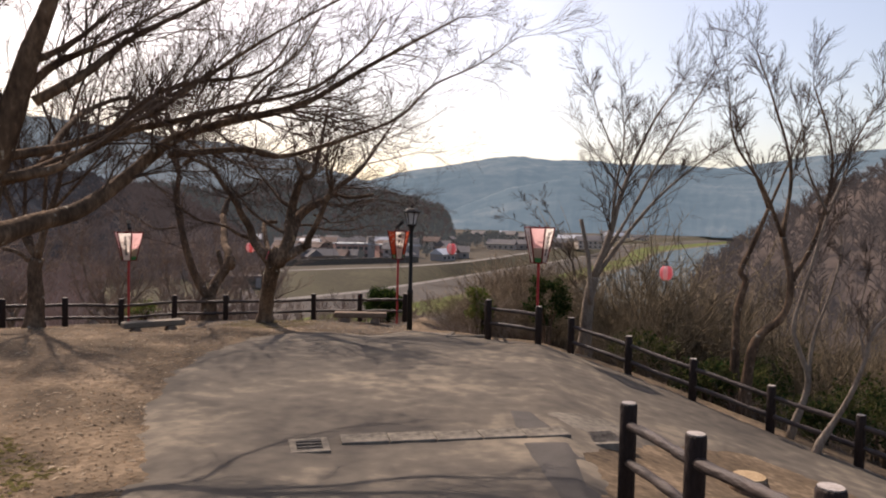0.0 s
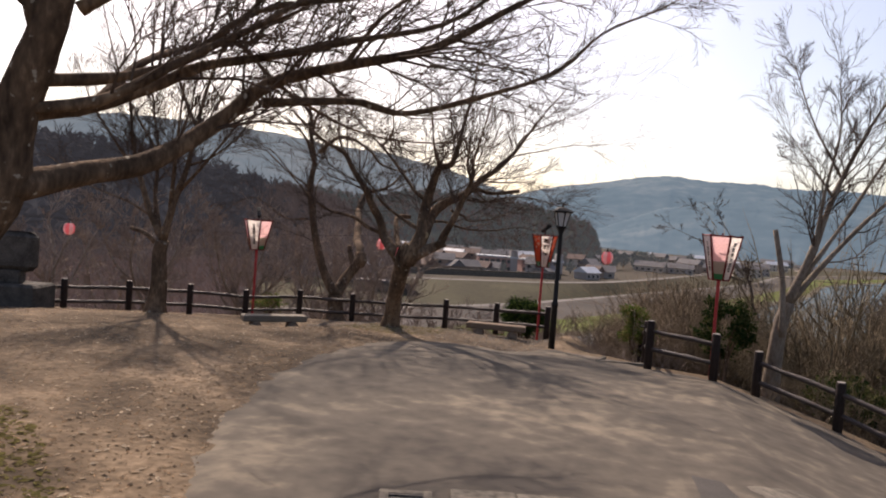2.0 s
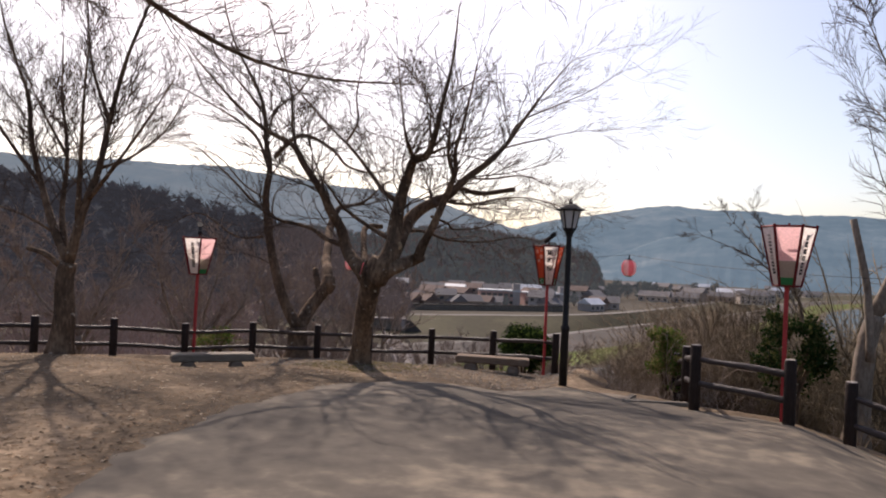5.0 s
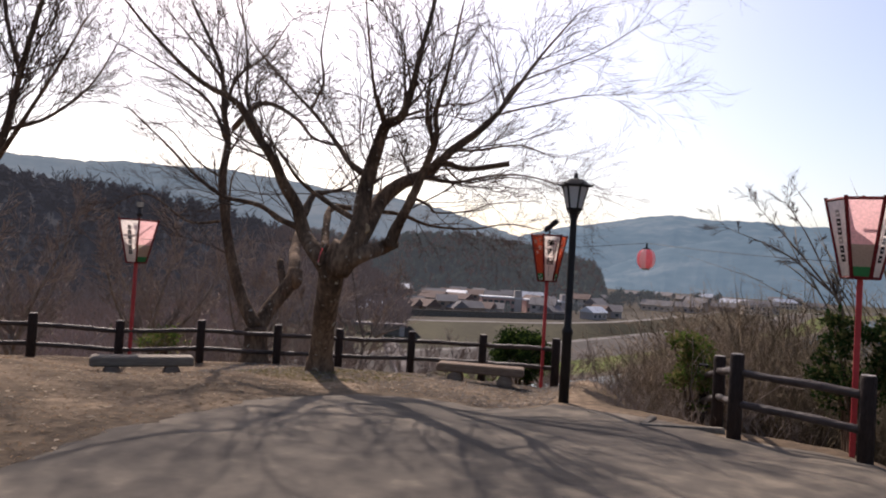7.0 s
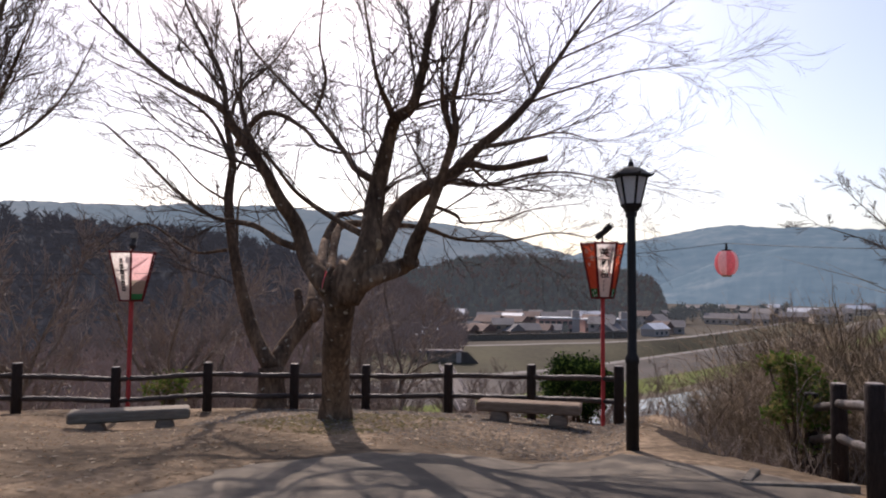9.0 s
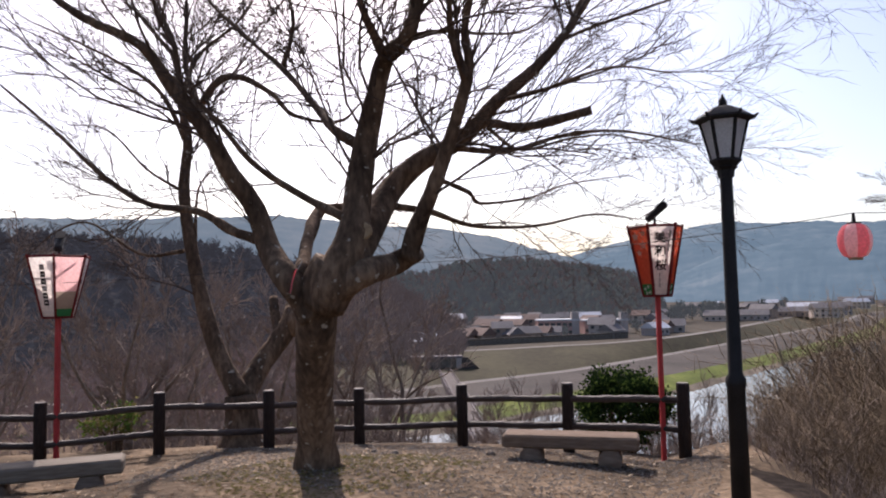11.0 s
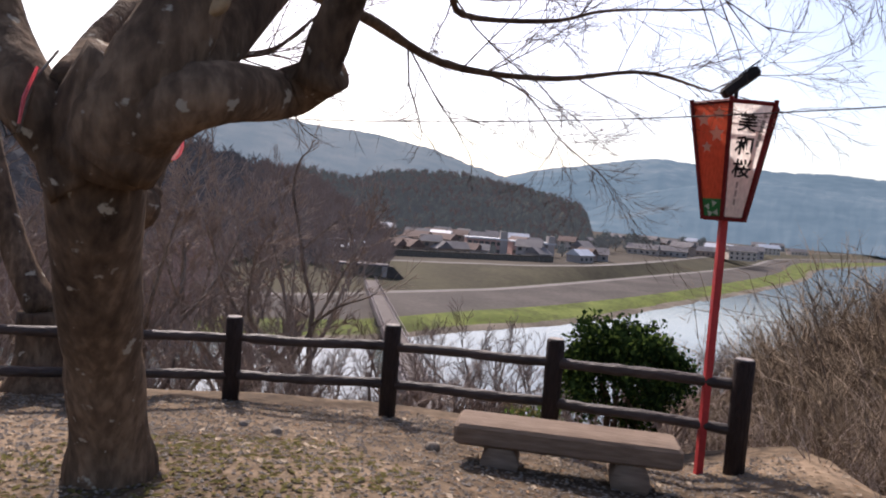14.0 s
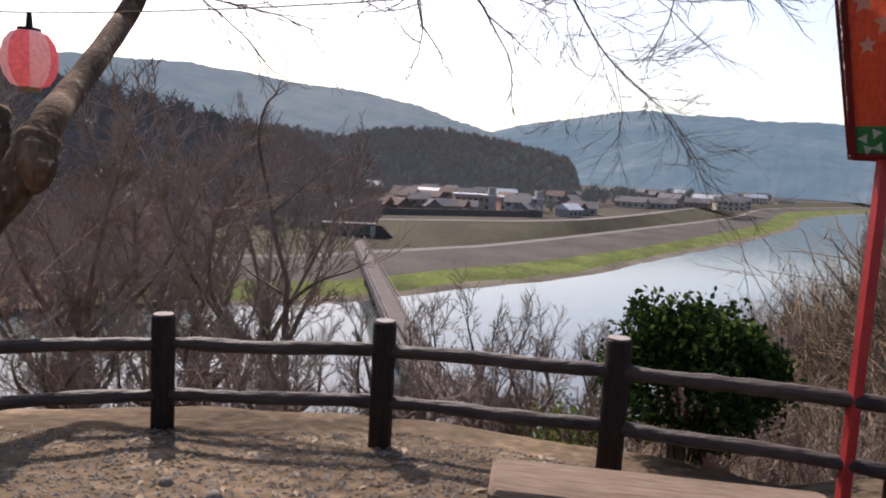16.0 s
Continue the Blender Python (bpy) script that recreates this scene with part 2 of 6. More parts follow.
# ---- mesh tools ----
class Build:
    """Collects the corners and faces of one mesh."""

    def __init__(self):
        self.v, self.f, self.k = [], [], []

    def add(self, verts, faces, k=0):
        o = len(self.v)
        self.v.extend(tuple(p) for p in verts)
        self.f.extend(tuple(i + o for i in q) for q in faces)
        self.k.extend([k] * len(faces))
        return self

    def tube(self, pts, radii, sides=6, cap=True, k=0):
        pts = np.asarray(pts, float)
        n = len(pts)
        tan = np.gradient(pts, axis=0)
        tan /= np.linalg.norm(tan, axis=1)[:, None] + 1e-9
        ref = np.array((0.0, 0.0, 1.0)) if abs(tan[0][2]) < 0.8 else np.array((1.0, 0.0, 0.0))
        u = np.cross(tan, ref)
        u /= np.linalg.norm(u, axis=1)[:, None] + 1e-9
        w = np.cross(tan, u)
        a = np.arange(sides) * 2 * math.pi / sides
        ring = np.cos(a)[None, :, None] * u[:, None, :] + np.sin(a)[None, :, None] * w[:, None, :]
        verts = (pts[:, None, :] + ring * np.asarray(radii, float).reshape(-1, 1, 1)).reshape(-1, 3)
        faces = [(i * sides + j, i * sides + (j + 1) % sides, (i + 1) * sides + (j + 1) % sides, (i + 1) * sides + j) for i in range(n - 1) for j in range(sides)]
        if cap:
            faces.append(tuple(range(sides - 1, -1, -1)))
            faces.append(tuple((n - 1) * sides + j for j in range(sides)))
        return self.add(verts.tolist(), faces, k)

    def box(self, x0, x1, y0, y1, z0, z1, b=0.0, k=0):
        """A box, with edges cut back by b."""
        if not b:
            c = [(x, y, z) for z in (z0, z1) for x, y in ((x0, y0), (x1, y0), (x1, y1), (x0, y1))]
            return self.add(c, [(3, 2, 1, 0), (4, 5, 6, 7), (0, 1, 5, 4), (1, 2, 6, 5), (2, 3, 7, 6), (3, 0, 4, 7)], k)
        def ring(i, z):
            return [(x0 + i + b, y0 + i, z), (x1 - i - b, y0 + i, z), (x1 - i, y0 + i + b, z), (x1 - i, y1 - i - b, z), (x1 - i - b, y1 - i, z), (x0 + i + b, y1 - i, z), (x0 + i, y1 - i - b, z), (x0 + i, y0 + i + b, z)]
        c = ring(b, z0) + ring(0, z0 + b) + ring(0, z1 - b) + ring(b, z1)
        f = [tuple(range(7, -1, -1)), tuple(range(24, 32))]
        f += [(i * 8 + j, i * 8 + (j + 1) % 8, i * 8 + 8 + (j + 1) % 8, i * 8 + 8 + j) for i in range(3) for j in range(8)]
        return self.add(c, f, k)

    def lathe(self, profile, sides=16, k=0, turn=0.0):
        """A body turned from (radius, height) pairs."""
        v = [(r * math.cos(turn + 2 * math.pi * j / sides), r * math.sin(turn + 2 * math.pi * j / sides), z) for r, z in profile for j in range(sides)]
        n = len(profile)
        f = [(i * sides + j, i * sides + (j + 1) % sides, (i + 1) * sides + (j + 1) % sides, (i + 1) * sides + j) for i in range(n - 1) for j in range(sides)]
        f += [tuple(range(sides - 1, -1, -1)), tuple((n - 1) * sides + j for j in range(sides))]
        return self.add(v, f, k)

    def mesh(self, name, mats, smooth=False):
        me = bpy.data.meshes.new(name)
        me.from_pydata(self.v, [], self.f)
        for m in mats if isinstance(mats, (list, tuple)) else [mats]:
            me.materials.append(m)
        if any(self.k):
            me.polygons.foreach_set("material_index", self.k)
        if smooth:
            me.polygons.foreach_set("use_smooth", [True] * len(me.polygons))
        me.update()
        return me


def part(name, build, mats, parent=None, label="", smooth=False):
    """Links one mesh under a thing or a part."""
    ob = new(name, build.mesh(name, mats, smooth))
    if parent is not None:
        ob.parent = parent
    return tagged(ob, label)


def thing(name, place, label, category, group="", turn=0.0):
    e = new(name)
    e.empty_display_size = 0.2
    e.matrix_basis = pose(*place, 0, 0, turn)
    return tagged(e, label, category, group)


def single(name, build, mats, label, category, kind="", group="", smooth=False):
    return tagged(part(name, build, mats, None, "", smooth), label, category, group, kind)


def curve(pts, count):
    """A smooth line through the points, at even steps of its parameter."""
    p = np.asarray(pts, float)
    p = np.vstack([2 * p[0] - p[1], p, 2 * p[-1] - p[-2]])
    out = []
    for s in np.linspace(0, len(p) - 3 - 1e-6, count):
        i, f = int(s), s - int(s)
        a, b, c, d = p[i:i + 4]
        out.append(0.5 * (2 * b + (c - a) * f + (2 * a - 5 * b + 4 * c - d) * f**2 + (3 * b - a - 3 * c + d) * f**3))
    return np.array(out)


# ---- terrain ----
EDGE = [(-60, -20), (-34, 3), (-15.3, 18.9), (-10.6, 23.4), (-8.3, 25.1), (-6.1, 26.6), (-4.3, 27.0), (-2.8, 26.95), (-0.95, 26.5), (-0.3, 23.3), (1.0, 22.2), (2.6, 21.5), (3.6, 21.3), (8.3, 17.0), (16, 9.6), (30, -4), (50, -60), (-60, -60)]


def inside_and_far(x, y, poly):
    """For arrays of places: whether they lie in the polygon, and how far from its rim."""
    inn = np.zeros(x.shape, bool)
    d = np.full(x.shape, 1e9)
    for (ax, ay), (bx, by) in zip(poly, poly[1:] + poly[:1]):
        with np.errstate(divide="ignore", invalid="ignore"):
            cross = ((ay > y) != (by > y)) & (x < (bx - ax) * (y - ay) / (by - ay + 1e-12) + ax)
        inn ^= cross
        ux, uy = bx - ax, by - ay
        t = np.clip(((x - ax) * ux + (y - ay) * uy) / (ux * ux + uy * uy), 0, 1)
        d = np.minimum(d, np.hypot(x - ax - t * ux, y - ay - t * uy))
    return inn, d


def terrace(x, y):
    z = np.interp(y, (-30, 4, 8.2, 9.6, 11, 13.5, 16, 20, 23, 25.5, 26.6, 30), (3.5, 0.05, -0.47, -0.66, -0.85, -0.99, -1.04, -1.1, -1.24, -1.32, -1.38, -1.5))
    z = z - 0.24 * np.clip(x - 2.5, 0, 7) * np.interp(y, (7, 12), (0.5, 1))
    return z - 0.2 * np.exp(-((x + 7.6) ** 2 + (y - 22.4) ** 2) / 2.2)


def relief(x, y):
    """Height of the ground anywhere."""
    x, y = np.atleast_1d(np.asarray(x, float)), np.atleast_1d(np.asarray(y, float))
    inn, d = inside_and_far(x, y, EDGE)
    steep = np.interp(x + 0.12 * (y - 26), (-8, -2.4, -0.3, 0.9, 2.2, 12), (0.62, 0.72, 0.66, 0.5, 0.2, 0.14))
    out = np.maximum(0, d - 0.35)
    fall = np.where(inn, 0.3 * np.clip(1 - d / 3, 0, 1) * np.clip((-0.9 - x) / 0.8, 0, 1), steep * out + 0.5 * np.maximum(0, out - 24) + 0.12 * np.minimum(d, 0.35) + 0.3 * np.clip((-0.9 - x) / 0.8, 0, 1))
    near = np.hypot(x, y - 15) < 60
    wave = np.array([noise.noise((a * 0.7, b * 0.7, 0)) * 0.035 + noise.noise((a * 2.3, b * 2.3, 3)) * 0.012 if q else 0 for a, b, q in zip(x.ravel(), y.ravel(), near.ravel())]).reshape(x.shape)
    rough = np.array([noise.noise((a * 0.25, b * 0.25, 7)) * 0.5 if q else 0 for a, b, q in zip(x.ravel(), y.ravel(), near.ravel())]).reshape(x.shape)
    return np.maximum(terrace(x, y) - fall + wave + np.where(inn, 0, rough * np.clip(d / 3, 0, 1)), -27)


def ground_at(x, y):
    return float(relief(x, y)[0])


def spread(lo, hi, step, far):
    """Grid lines: even in the middle, ever wider towards the horizon."""
    a = list(np.arange(lo, hi + step / 2, step))
    g = step
    while a[-1] < far:
        g *= 1.28
        a.append(a[-1] + g)
    g = step
    while a[0] > -far:
        g *= 1.28
        a.insert(0, a[0] - g)
    return np.array(a)


gx, gy = spread(-16, 12, 0.22, 4200), spread(1, 29, 0.22, 4200)
GX, GY = np.meshgrid(gx, gy)
GZ = relief(GX, GY)
_in, _d = inside_and_far(GX, GY, EDGE)
b = Build()
b.v = np.stack([GX, GY, GZ], -1).reshape(-1, 3).tolist()
w = len(gx)
for i in range(len(gy) - 1):
    for j in range(w - 1):
        b.f.append((i * w + j, i * w + j + 1, (i + 1) * w + j + 1, (i + 1) * w + j))
        b.k.append(1 if (not _in[i, j] and _d[i, j] > 0.5) else 0)
ground = tagged(part("ground", b, [SOIL, SLOPE], None, "", True), "bare brown earth with dry leaves and gravel", "ground", "", "structure")

PAVED = [(-3.05, 13.5), (-3.3, 14.4), (-3.75, 15.6), (-3.9, 16.6), (-4.1, 18.2), (-4.0, 20.0), (-3.3, 21.3), (-2.2, 21.9), (-0.8, 22.55), (0.3, 22.2), (1.35, 21.35), (2.5, 20.85), (3.3, 20.75), (7.95, 16.6), (14.4, 10.55), (13, 8.4), (7.0, 14.6), (5.4, 15.4), (4.1, 14.7), (3.35, 13.75), (2.7, 13.1), (2.72, 11.3), (2.75, 9.0), (2.9, 6), (3.2, -4), (-1.0, -4), (-1.0, 6), (-1.35, 9.3), (-1.75, 11), (-2.5, 12.5)]


def sheet(name, poly, step, lift, mats, label, ragged=0.12):
    """A thin layer with a ragged rim that lies on the ground."""
    p = np.array(poly)
    xs, ys = np.arange(p[:, 0].min() - step, p[:, 0].max() + step, step), np.arange(p[:, 1].min() - step, p[:, 1].max() + step, step)
    X, Y = np.meshgrid(xs, ys)
    inn, d = inside_and_far(X, Y, poly)
    jit = np.array([noise.noise((a * 2.1, c * 2.1, 5)) * ragged * 1.6 + noise.noise((a * 6, c * 6, 9)) * ragged for a, c in zip(X.ravel(), Y.ravel())]).reshape(X.shape)
    wide = np.where(inn, d, -d) + jit > -0.25
    Z = relief(X, Y) + np.clip((np.where(inn, d, -d) + jit) * 0.2 + 0.012, -0.05, lift)
    bb = Build()
    bb.v = np.stack([X, Y, Z], -1).reshape(-1, 3).tolist()
    n = len(xs)
    for i in range(len(ys) - 1):
        for j in range(n - 1):
            if wide[i:i + 2, j:j + 2].any():
                bb.f.append((i * n + j, i * n + j + 1, (i + 1) * n + j + 1, (i + 1) * n + j))
                bb.k.append(0)
    return tagged(part(name, bb, mats, None, "", True), label, "pavement", "", "structure")


sheet("pavement", PAVED, 0.14, 0.03, ASPHALT, "worn grey asphalt dusted with brown earth", 0.12)
sheet("pavement_patch", [(1.9, 12.85), (2.62, 13.05), (2.68, 10.6), (2.25, 10.6)], 0.06, 0.036, ASPHALT_DARK, "darker repaired strip of asphalt", 0.01)
sheet("pavement_patch", [(1.74, 14.6), (2.2, 14.5), (2.5, 13.62), (1.85, 13.4)], 0.06, 0.036, ASPHALT_DARK, "darker repaired strip of asphalt", 0.01)
sheet("concrete_apron", [(2.22, 14.45), (2.6, 13.75), (3.4, 13.95), (3.9, 14.75), (3.0, 15.0)], 0.08, 0.042, CONCRETE, "pale worn concrete apron", 0.03)


def kerb(a, c):
    long = math.hypot(c[0] - a[0], c[1] - a[1])
    k = part("kerb", Build().box(0, long, -0.045, 0.045, -0.1, 0.05, 0.01), CONCRETE)
    k.matrix_basis = pose(*a, ground_at(*a), 0, 0, math.degrees(math.atan2(c[1] - a[1], c[0] - a[0])))
    tagged(k, "pale concrete kerb at the edge of the asphalt", "kerb", "", "structure")


kerb((-0.35, 22.08), (0.3, 21.5))
kerb((0.3, 21.5), (1.25, 21.8))
kerb((0.34, 21.6), (0.44, 22.1))


# ---- the valley ----
def ribbon(name, a, c, mats, label, category, rows=3, count=60, bulge=0.0, rough=0.0, kind="structure"):
    """A strip of land between two lines."""
    A, C = curve(a, count), curve(c, count)
    bb = Build()
    for i in range(count):
        for r in range(rows + 1):
            f = r / rows
            p = A[i] * (1 - f) + C[i] * f
            h = bulge * math.sin(math.pi * f) + rough * noise.noise((p[0] * 0.08, p[1] * 0.08, 2)) * math.sin(math.pi * f)
            bb.v.append((p[0], p[1], p[2] + h))
    for i in range(count - 1):
        for r in range(rows):
            o = i * (rows + 1) + r
            bb.f.append((o, o + rows + 1, o + rows + 2, o + 1))
            bb.k.append(0)
    return tagged(part(name, bb, mats, None, "", True), label, category, "", kind)


def lift(line, z):
    return [(x, y, z) for x, y in line]


SHORE = [(-330, -20), (-200, 40), (-110, 90), (-57.5, 127), (-43, 144), (-33.5, 162), (-16, 187), (4, 239), (39, 327), (86, 461), (140, 653), (300, 1000)]
TURF = [(-340, 0), (-205, 56), (-118, 104), (-63, 138), (-51, 150), (-40, 172), (-18.5, 212), (15.5, 298), (72.5, 470), (118, 660), (160, 760), (330, 1080)]
LANE = [(-350, 20), (-215, 82), (-135, 128), (-79, 157), (-60, 184), (-48, 203), (-36, 226), (-5.2, 309), (61, 500), (105, 680), (150, 790), (320, 1110)]
CREST = [(-365, 60), (-235, 125), (-150, 178), (-114, 202), (-74, 230), (-54, 250), (-34, 272), (-6, 336), (49, 545), (95, 720), (140, 830), (310, 1140)]


def aside(line, m):
    """The line moved away from the river by m metres."""
    p = np.array(line, float)
    t = np.gradient(p, axis=0)
    t /= np.linalg.norm(t, axis=1)[:, None]
    return [(x - m * ty, y + m * tx) for (x, y), (tx, ty) in zip(p, t)]


ribbon("water", lift([(-330, -90), (-200, -40), (-100, 20), (-20, 40), (20, 50), (60, 70), (110, 120), (170, 220), (260, 420), (420, 800)], -23.5),
       lift(aside([SHORE[i] for i in (0, 1, 2, 3, 5, 6, 8, 9, 10, 11)], 6), -23.5), WATER, "calm pale river reflecting the sky", "river", 6)
ribbon("river_margin", lift(aside(SHORE, -2.5), -23.7), lift(aside(SHORE, 2.5), -23.0), SAND, "muddy sandy river margin", "bank", 2, 90, 0.1, 0.5)
ribbon("grass_bank", lift(aside(SHORE, 1.5), -23.15), lift(TURF, -21.8), GRASS, "bright green grass along the river", "bank", 4, 90, 0.2, 0.7)
ribbon("lower_slope", lift(TURF, -21.82), lift(LANE, -21.0), LEVEE, "grey stone revetment below the lane", "embankment", 2)
ribbon("lane", lift(LANE, -20.95), lift(aside(LANE, 3.5), -20.9), ROAD_FAR, "pale riverside lane", "road", 1)
ribbon("levee", lift(aside(LANE, 3.4), -20.95), lift(CREST, -16.8), [DRY_GRASS], "dull green and grey embankment slope", "embankment", 3)
ribbon("levee_road", lift(CREST, -16.75), lift(aside(CREST, 4.0), -16.7), ROAD_FAR, "pale road on top of the embankment", "road", 1)
ribbon("far_plain", lift(aside(CREST, 3.9), -16.8), lift([(-900, 500), (-800, 700), (-700, 800), (-600, 900), (-500, 1000), (-380, 1100), (-300, 1150), (-200, 1300), (-100, 1500), (0, 1700), (150, 1900), (500, 2100)], -14.0), PLAIN, "flat brown fields and gardens round the town", "plain", 6)


def hillside(name, crest, near, away, foot, mat, label, ruff=0.1, cols=220, rows=16, jag=0.0, seed=0):
    """A wooded hill: its skyline in degrees (to the left of +y, above level), its foot's and crest's distance."""
    az = np.linspace(crest[0][0], crest[-1][0], cols)
    el = np.interp(az, [c[0] for c in crest][::1], [c[1] for c in crest]) if crest[0][0] < crest[-1][0] else np.interp(-az, [-c[0] for c in crest], [c[1] for c in crest])
    bb = Build()
    for i in range(cols):
        top = away * math.tan(radians(el[i]))
        sx, cy = -math.sin(radians(az[i])), math.cos(radians(az[i]))
        for r in range(rows + 3):
            f = r / rows
            g = min(f, 1.0)
            fold = noise.fractal((az[i] * 0.25, f * 2.2, seed), 1.0, 2.0, 4)
            dist = near + (away - near) * f + fold * ruff * (away - near) * math.sin(math.pi * min(1, g))
            z = foot + (top - foot) * (1 - (1 - g) ** 1.6) if r <= rows else top - (r - rows) * 0.12 * (away - near)
            z += fold * ruff * (top - foot) * math.sin(math.pi * g)
            if 0 < r <= rows:
                z += jag * noise.noise((az[i] * 9, f * 23, seed + 5)) + jag * 0.7 * noise.noise((az[i] * 31, f * 40, seed + 8))
            bb.v.append((sx * dist, cy * dist + 15, z))
    n = rows + 3
    for i in range(cols - 1):
        for r in range(n - 1):
            bb.f.append((i * n + r, (i + 1) * n + r, (i + 1) * n + r + 1, i * n + r + 1))
            bb.k.append(0)
    return tagged(part(name, bb, mat, None, "", True), label, "hill", "", "structure")


# Blue emission paints distance haze onto the mountain, spur and ridge.
HAZY_FAR_WOODS = woods("hazy_far_woods", (0.025, 0.034, 0.038), (0.11, 0.115, 0.11), (0.05, 0.062, 0.066), 0.025, (0.22, 0.35, 0.48), 0.32)
HAZY_RIDGE_WOODS = woods("hazy_ridge_woods", (0.04, 0.042, 0.04), (0.11, 0.10, 0.085), (0.07, 0.068, 0.06), 0.035, (0.22, 0.335, 0.45), 0.34)
# The nearer hills emit a weaker tint that stands for haze.
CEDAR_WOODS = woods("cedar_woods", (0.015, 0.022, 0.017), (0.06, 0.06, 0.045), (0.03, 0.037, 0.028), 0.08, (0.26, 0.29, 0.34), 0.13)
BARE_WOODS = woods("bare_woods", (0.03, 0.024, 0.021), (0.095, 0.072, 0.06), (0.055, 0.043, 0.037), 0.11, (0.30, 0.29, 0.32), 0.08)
hillside("backdrop_mountain", [(16, 1.0), (11, 3.05), (8, 3.8), (4.7, 4.3), (1.5, 4.9), (-0.5, 5.1), (-3, 4.85), (-6.9, 4.7), (-9, 4.5), (-12.8, 4.5), (-16, 4.2), (-18.3, 4.5), (-24, 5.2), (-40, 6.5), (-70, 5)], 1500, 2300, -16, HAZY_FAR_WOODS, "distant mountain under bare woods, blue with painted haze", 0.08, 300, 18, 4, 1)
hillside("backdrop_spur", [(6, 0.1), (3, 1.4), (0, 2.6), (-4, 3.4), (-9, 3.7), (-14, 3.2), (-20, 3.0), (-35, 3.5)], 1100, 1600, -16, HAZY_FAR_WOODS, "distant spur of the mountain, blue with painted haze", 0.08, 220, 16, 3, 4)
hillside("backdrop_ridge", [(95, 5), (75, 5.5), (60, 5.4), (52, 6.0), (46, 6.0), (40, 6.4), (34.6, 6.5), (31, 6.15), (27.7, 5.8), (21.6, 5.4), (17, 4.6), (14.4, 3.65), (11.6, 3.0), (8, 1.6), (5, 0.2)], 480, 850, -16, HAZY_RIDGE_WOODS, "long wooded ridge above the town", 0.13, 320, 20, 2.2, 11)
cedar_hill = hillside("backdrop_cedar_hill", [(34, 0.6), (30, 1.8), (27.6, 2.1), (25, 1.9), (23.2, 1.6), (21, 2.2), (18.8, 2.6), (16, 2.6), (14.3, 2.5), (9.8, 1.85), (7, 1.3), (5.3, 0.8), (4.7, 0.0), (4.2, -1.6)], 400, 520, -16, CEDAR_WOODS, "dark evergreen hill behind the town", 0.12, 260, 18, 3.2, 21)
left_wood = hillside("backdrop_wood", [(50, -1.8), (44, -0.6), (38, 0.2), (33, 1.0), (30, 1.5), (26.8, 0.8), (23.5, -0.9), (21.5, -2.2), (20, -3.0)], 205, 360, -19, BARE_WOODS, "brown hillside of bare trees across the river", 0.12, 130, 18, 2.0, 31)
# Darker blue-grey colours paint this hill's shaded side; emission adds haze.
SHADE_WOODS = woods("shaded_woods", (0.014, 0.017, 0.02), (0.06, 0.055, 0.052), (0.03, 0.032, 0.034), 0.09, (0.27, 0.29, 0.36), 0.075)
dark_wood = hillside("backdrop_dark_wood", [(110, 5), (80, 5), (62, 4.6), (50, 4.3), (45, 4.0), (39.6, 3.7), (35, 2.8), (30.5, 1.7), (28, 0.6), (26, -1.0)], 215, 365, -19, SHADE_WOODS, "shaded hillside of mixed woods across the river, darkened by colour", 0.12, 200, 18, 2.0, 31)
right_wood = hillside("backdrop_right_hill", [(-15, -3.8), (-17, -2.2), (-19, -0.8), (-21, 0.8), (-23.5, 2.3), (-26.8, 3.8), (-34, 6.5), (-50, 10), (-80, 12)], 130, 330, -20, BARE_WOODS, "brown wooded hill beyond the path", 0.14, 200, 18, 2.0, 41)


def stand(name, hill, n, high, mat, label, seed, conifer=False):
    """Far trees on a hillside, too many to count, in one mesh."""
    rng = np.random.default_rng(seed)
    me = hill.data
    v = [p.co for p in me.vertices]
    polys = me.polygons
    bb = Build()
    for q in range(n):
        f = polys[int(rng.integers(len(polys)))].vertices
        u, w2 = rng.uniform(0, 1, 2)
        c = np.array((v[f[0]] * (1 - u) + v[f[1]] * u) * (1 - w2) + (v[f[3]] * (1 - u) + v[f[2]] * u) * w2)
        h = high * rng.uniform(0.6, 1.25)
        if conifer:
            for k in range(3):
                z0, r = h * (0.1 + 0.24 * k), h * (0.5 - 0.09 * k) * rng.uniform(0.85, 1.15)
                a = rng.uniform(0, 6.28)
                bb.add([c + (r * math.cos(a + i * 1.257) * rng.uniform(0.7, 1.2), r * math.sin(a + i * 1.257) * rng.uniform(0.7, 1.2), z0 - 0.04 * h * (i % 2)) for i in range(5)] + [c + (rng.normal(0, 0.06) * h, 0, z0 + h * 0.26)], [(i, (i + 1) % 5, 5) for i in range(5)])
        else:
            bb.add([c + (-0.012 * h, 0, 0), c + (0.012 * h, 0, 0), c + (rng.normal(0, 0.05) * h, rng.normal(0, 0.05) * h, h * 0.8)], [(0, 1, 2)])
            for k in range(15):
                z0 = h * rng.uniform(0.2, 0.6)
                a = rng.uniform(0, 6.28)
                r, up = h * rng.uniform(0.12, 0.34), h * rng.uniform(0.15, 0.45)
                e = np.array((math.cos(a) * r, math.sin(a) * r, up))
                s2 = np.array((-math.sin(a), math.cos(a), 0.3)) * 0.016 * h
                root = c + (0, 0, z0)
                bb.add([root - s2, root + s2, root + e * 0.6 + s2 + (0, 0, 0.06 * h), root + e], [(0, 1, 2), (1, 3, 2)])
    return tagged(part(name, bb, mat), label, "far trees", "", "stuff")


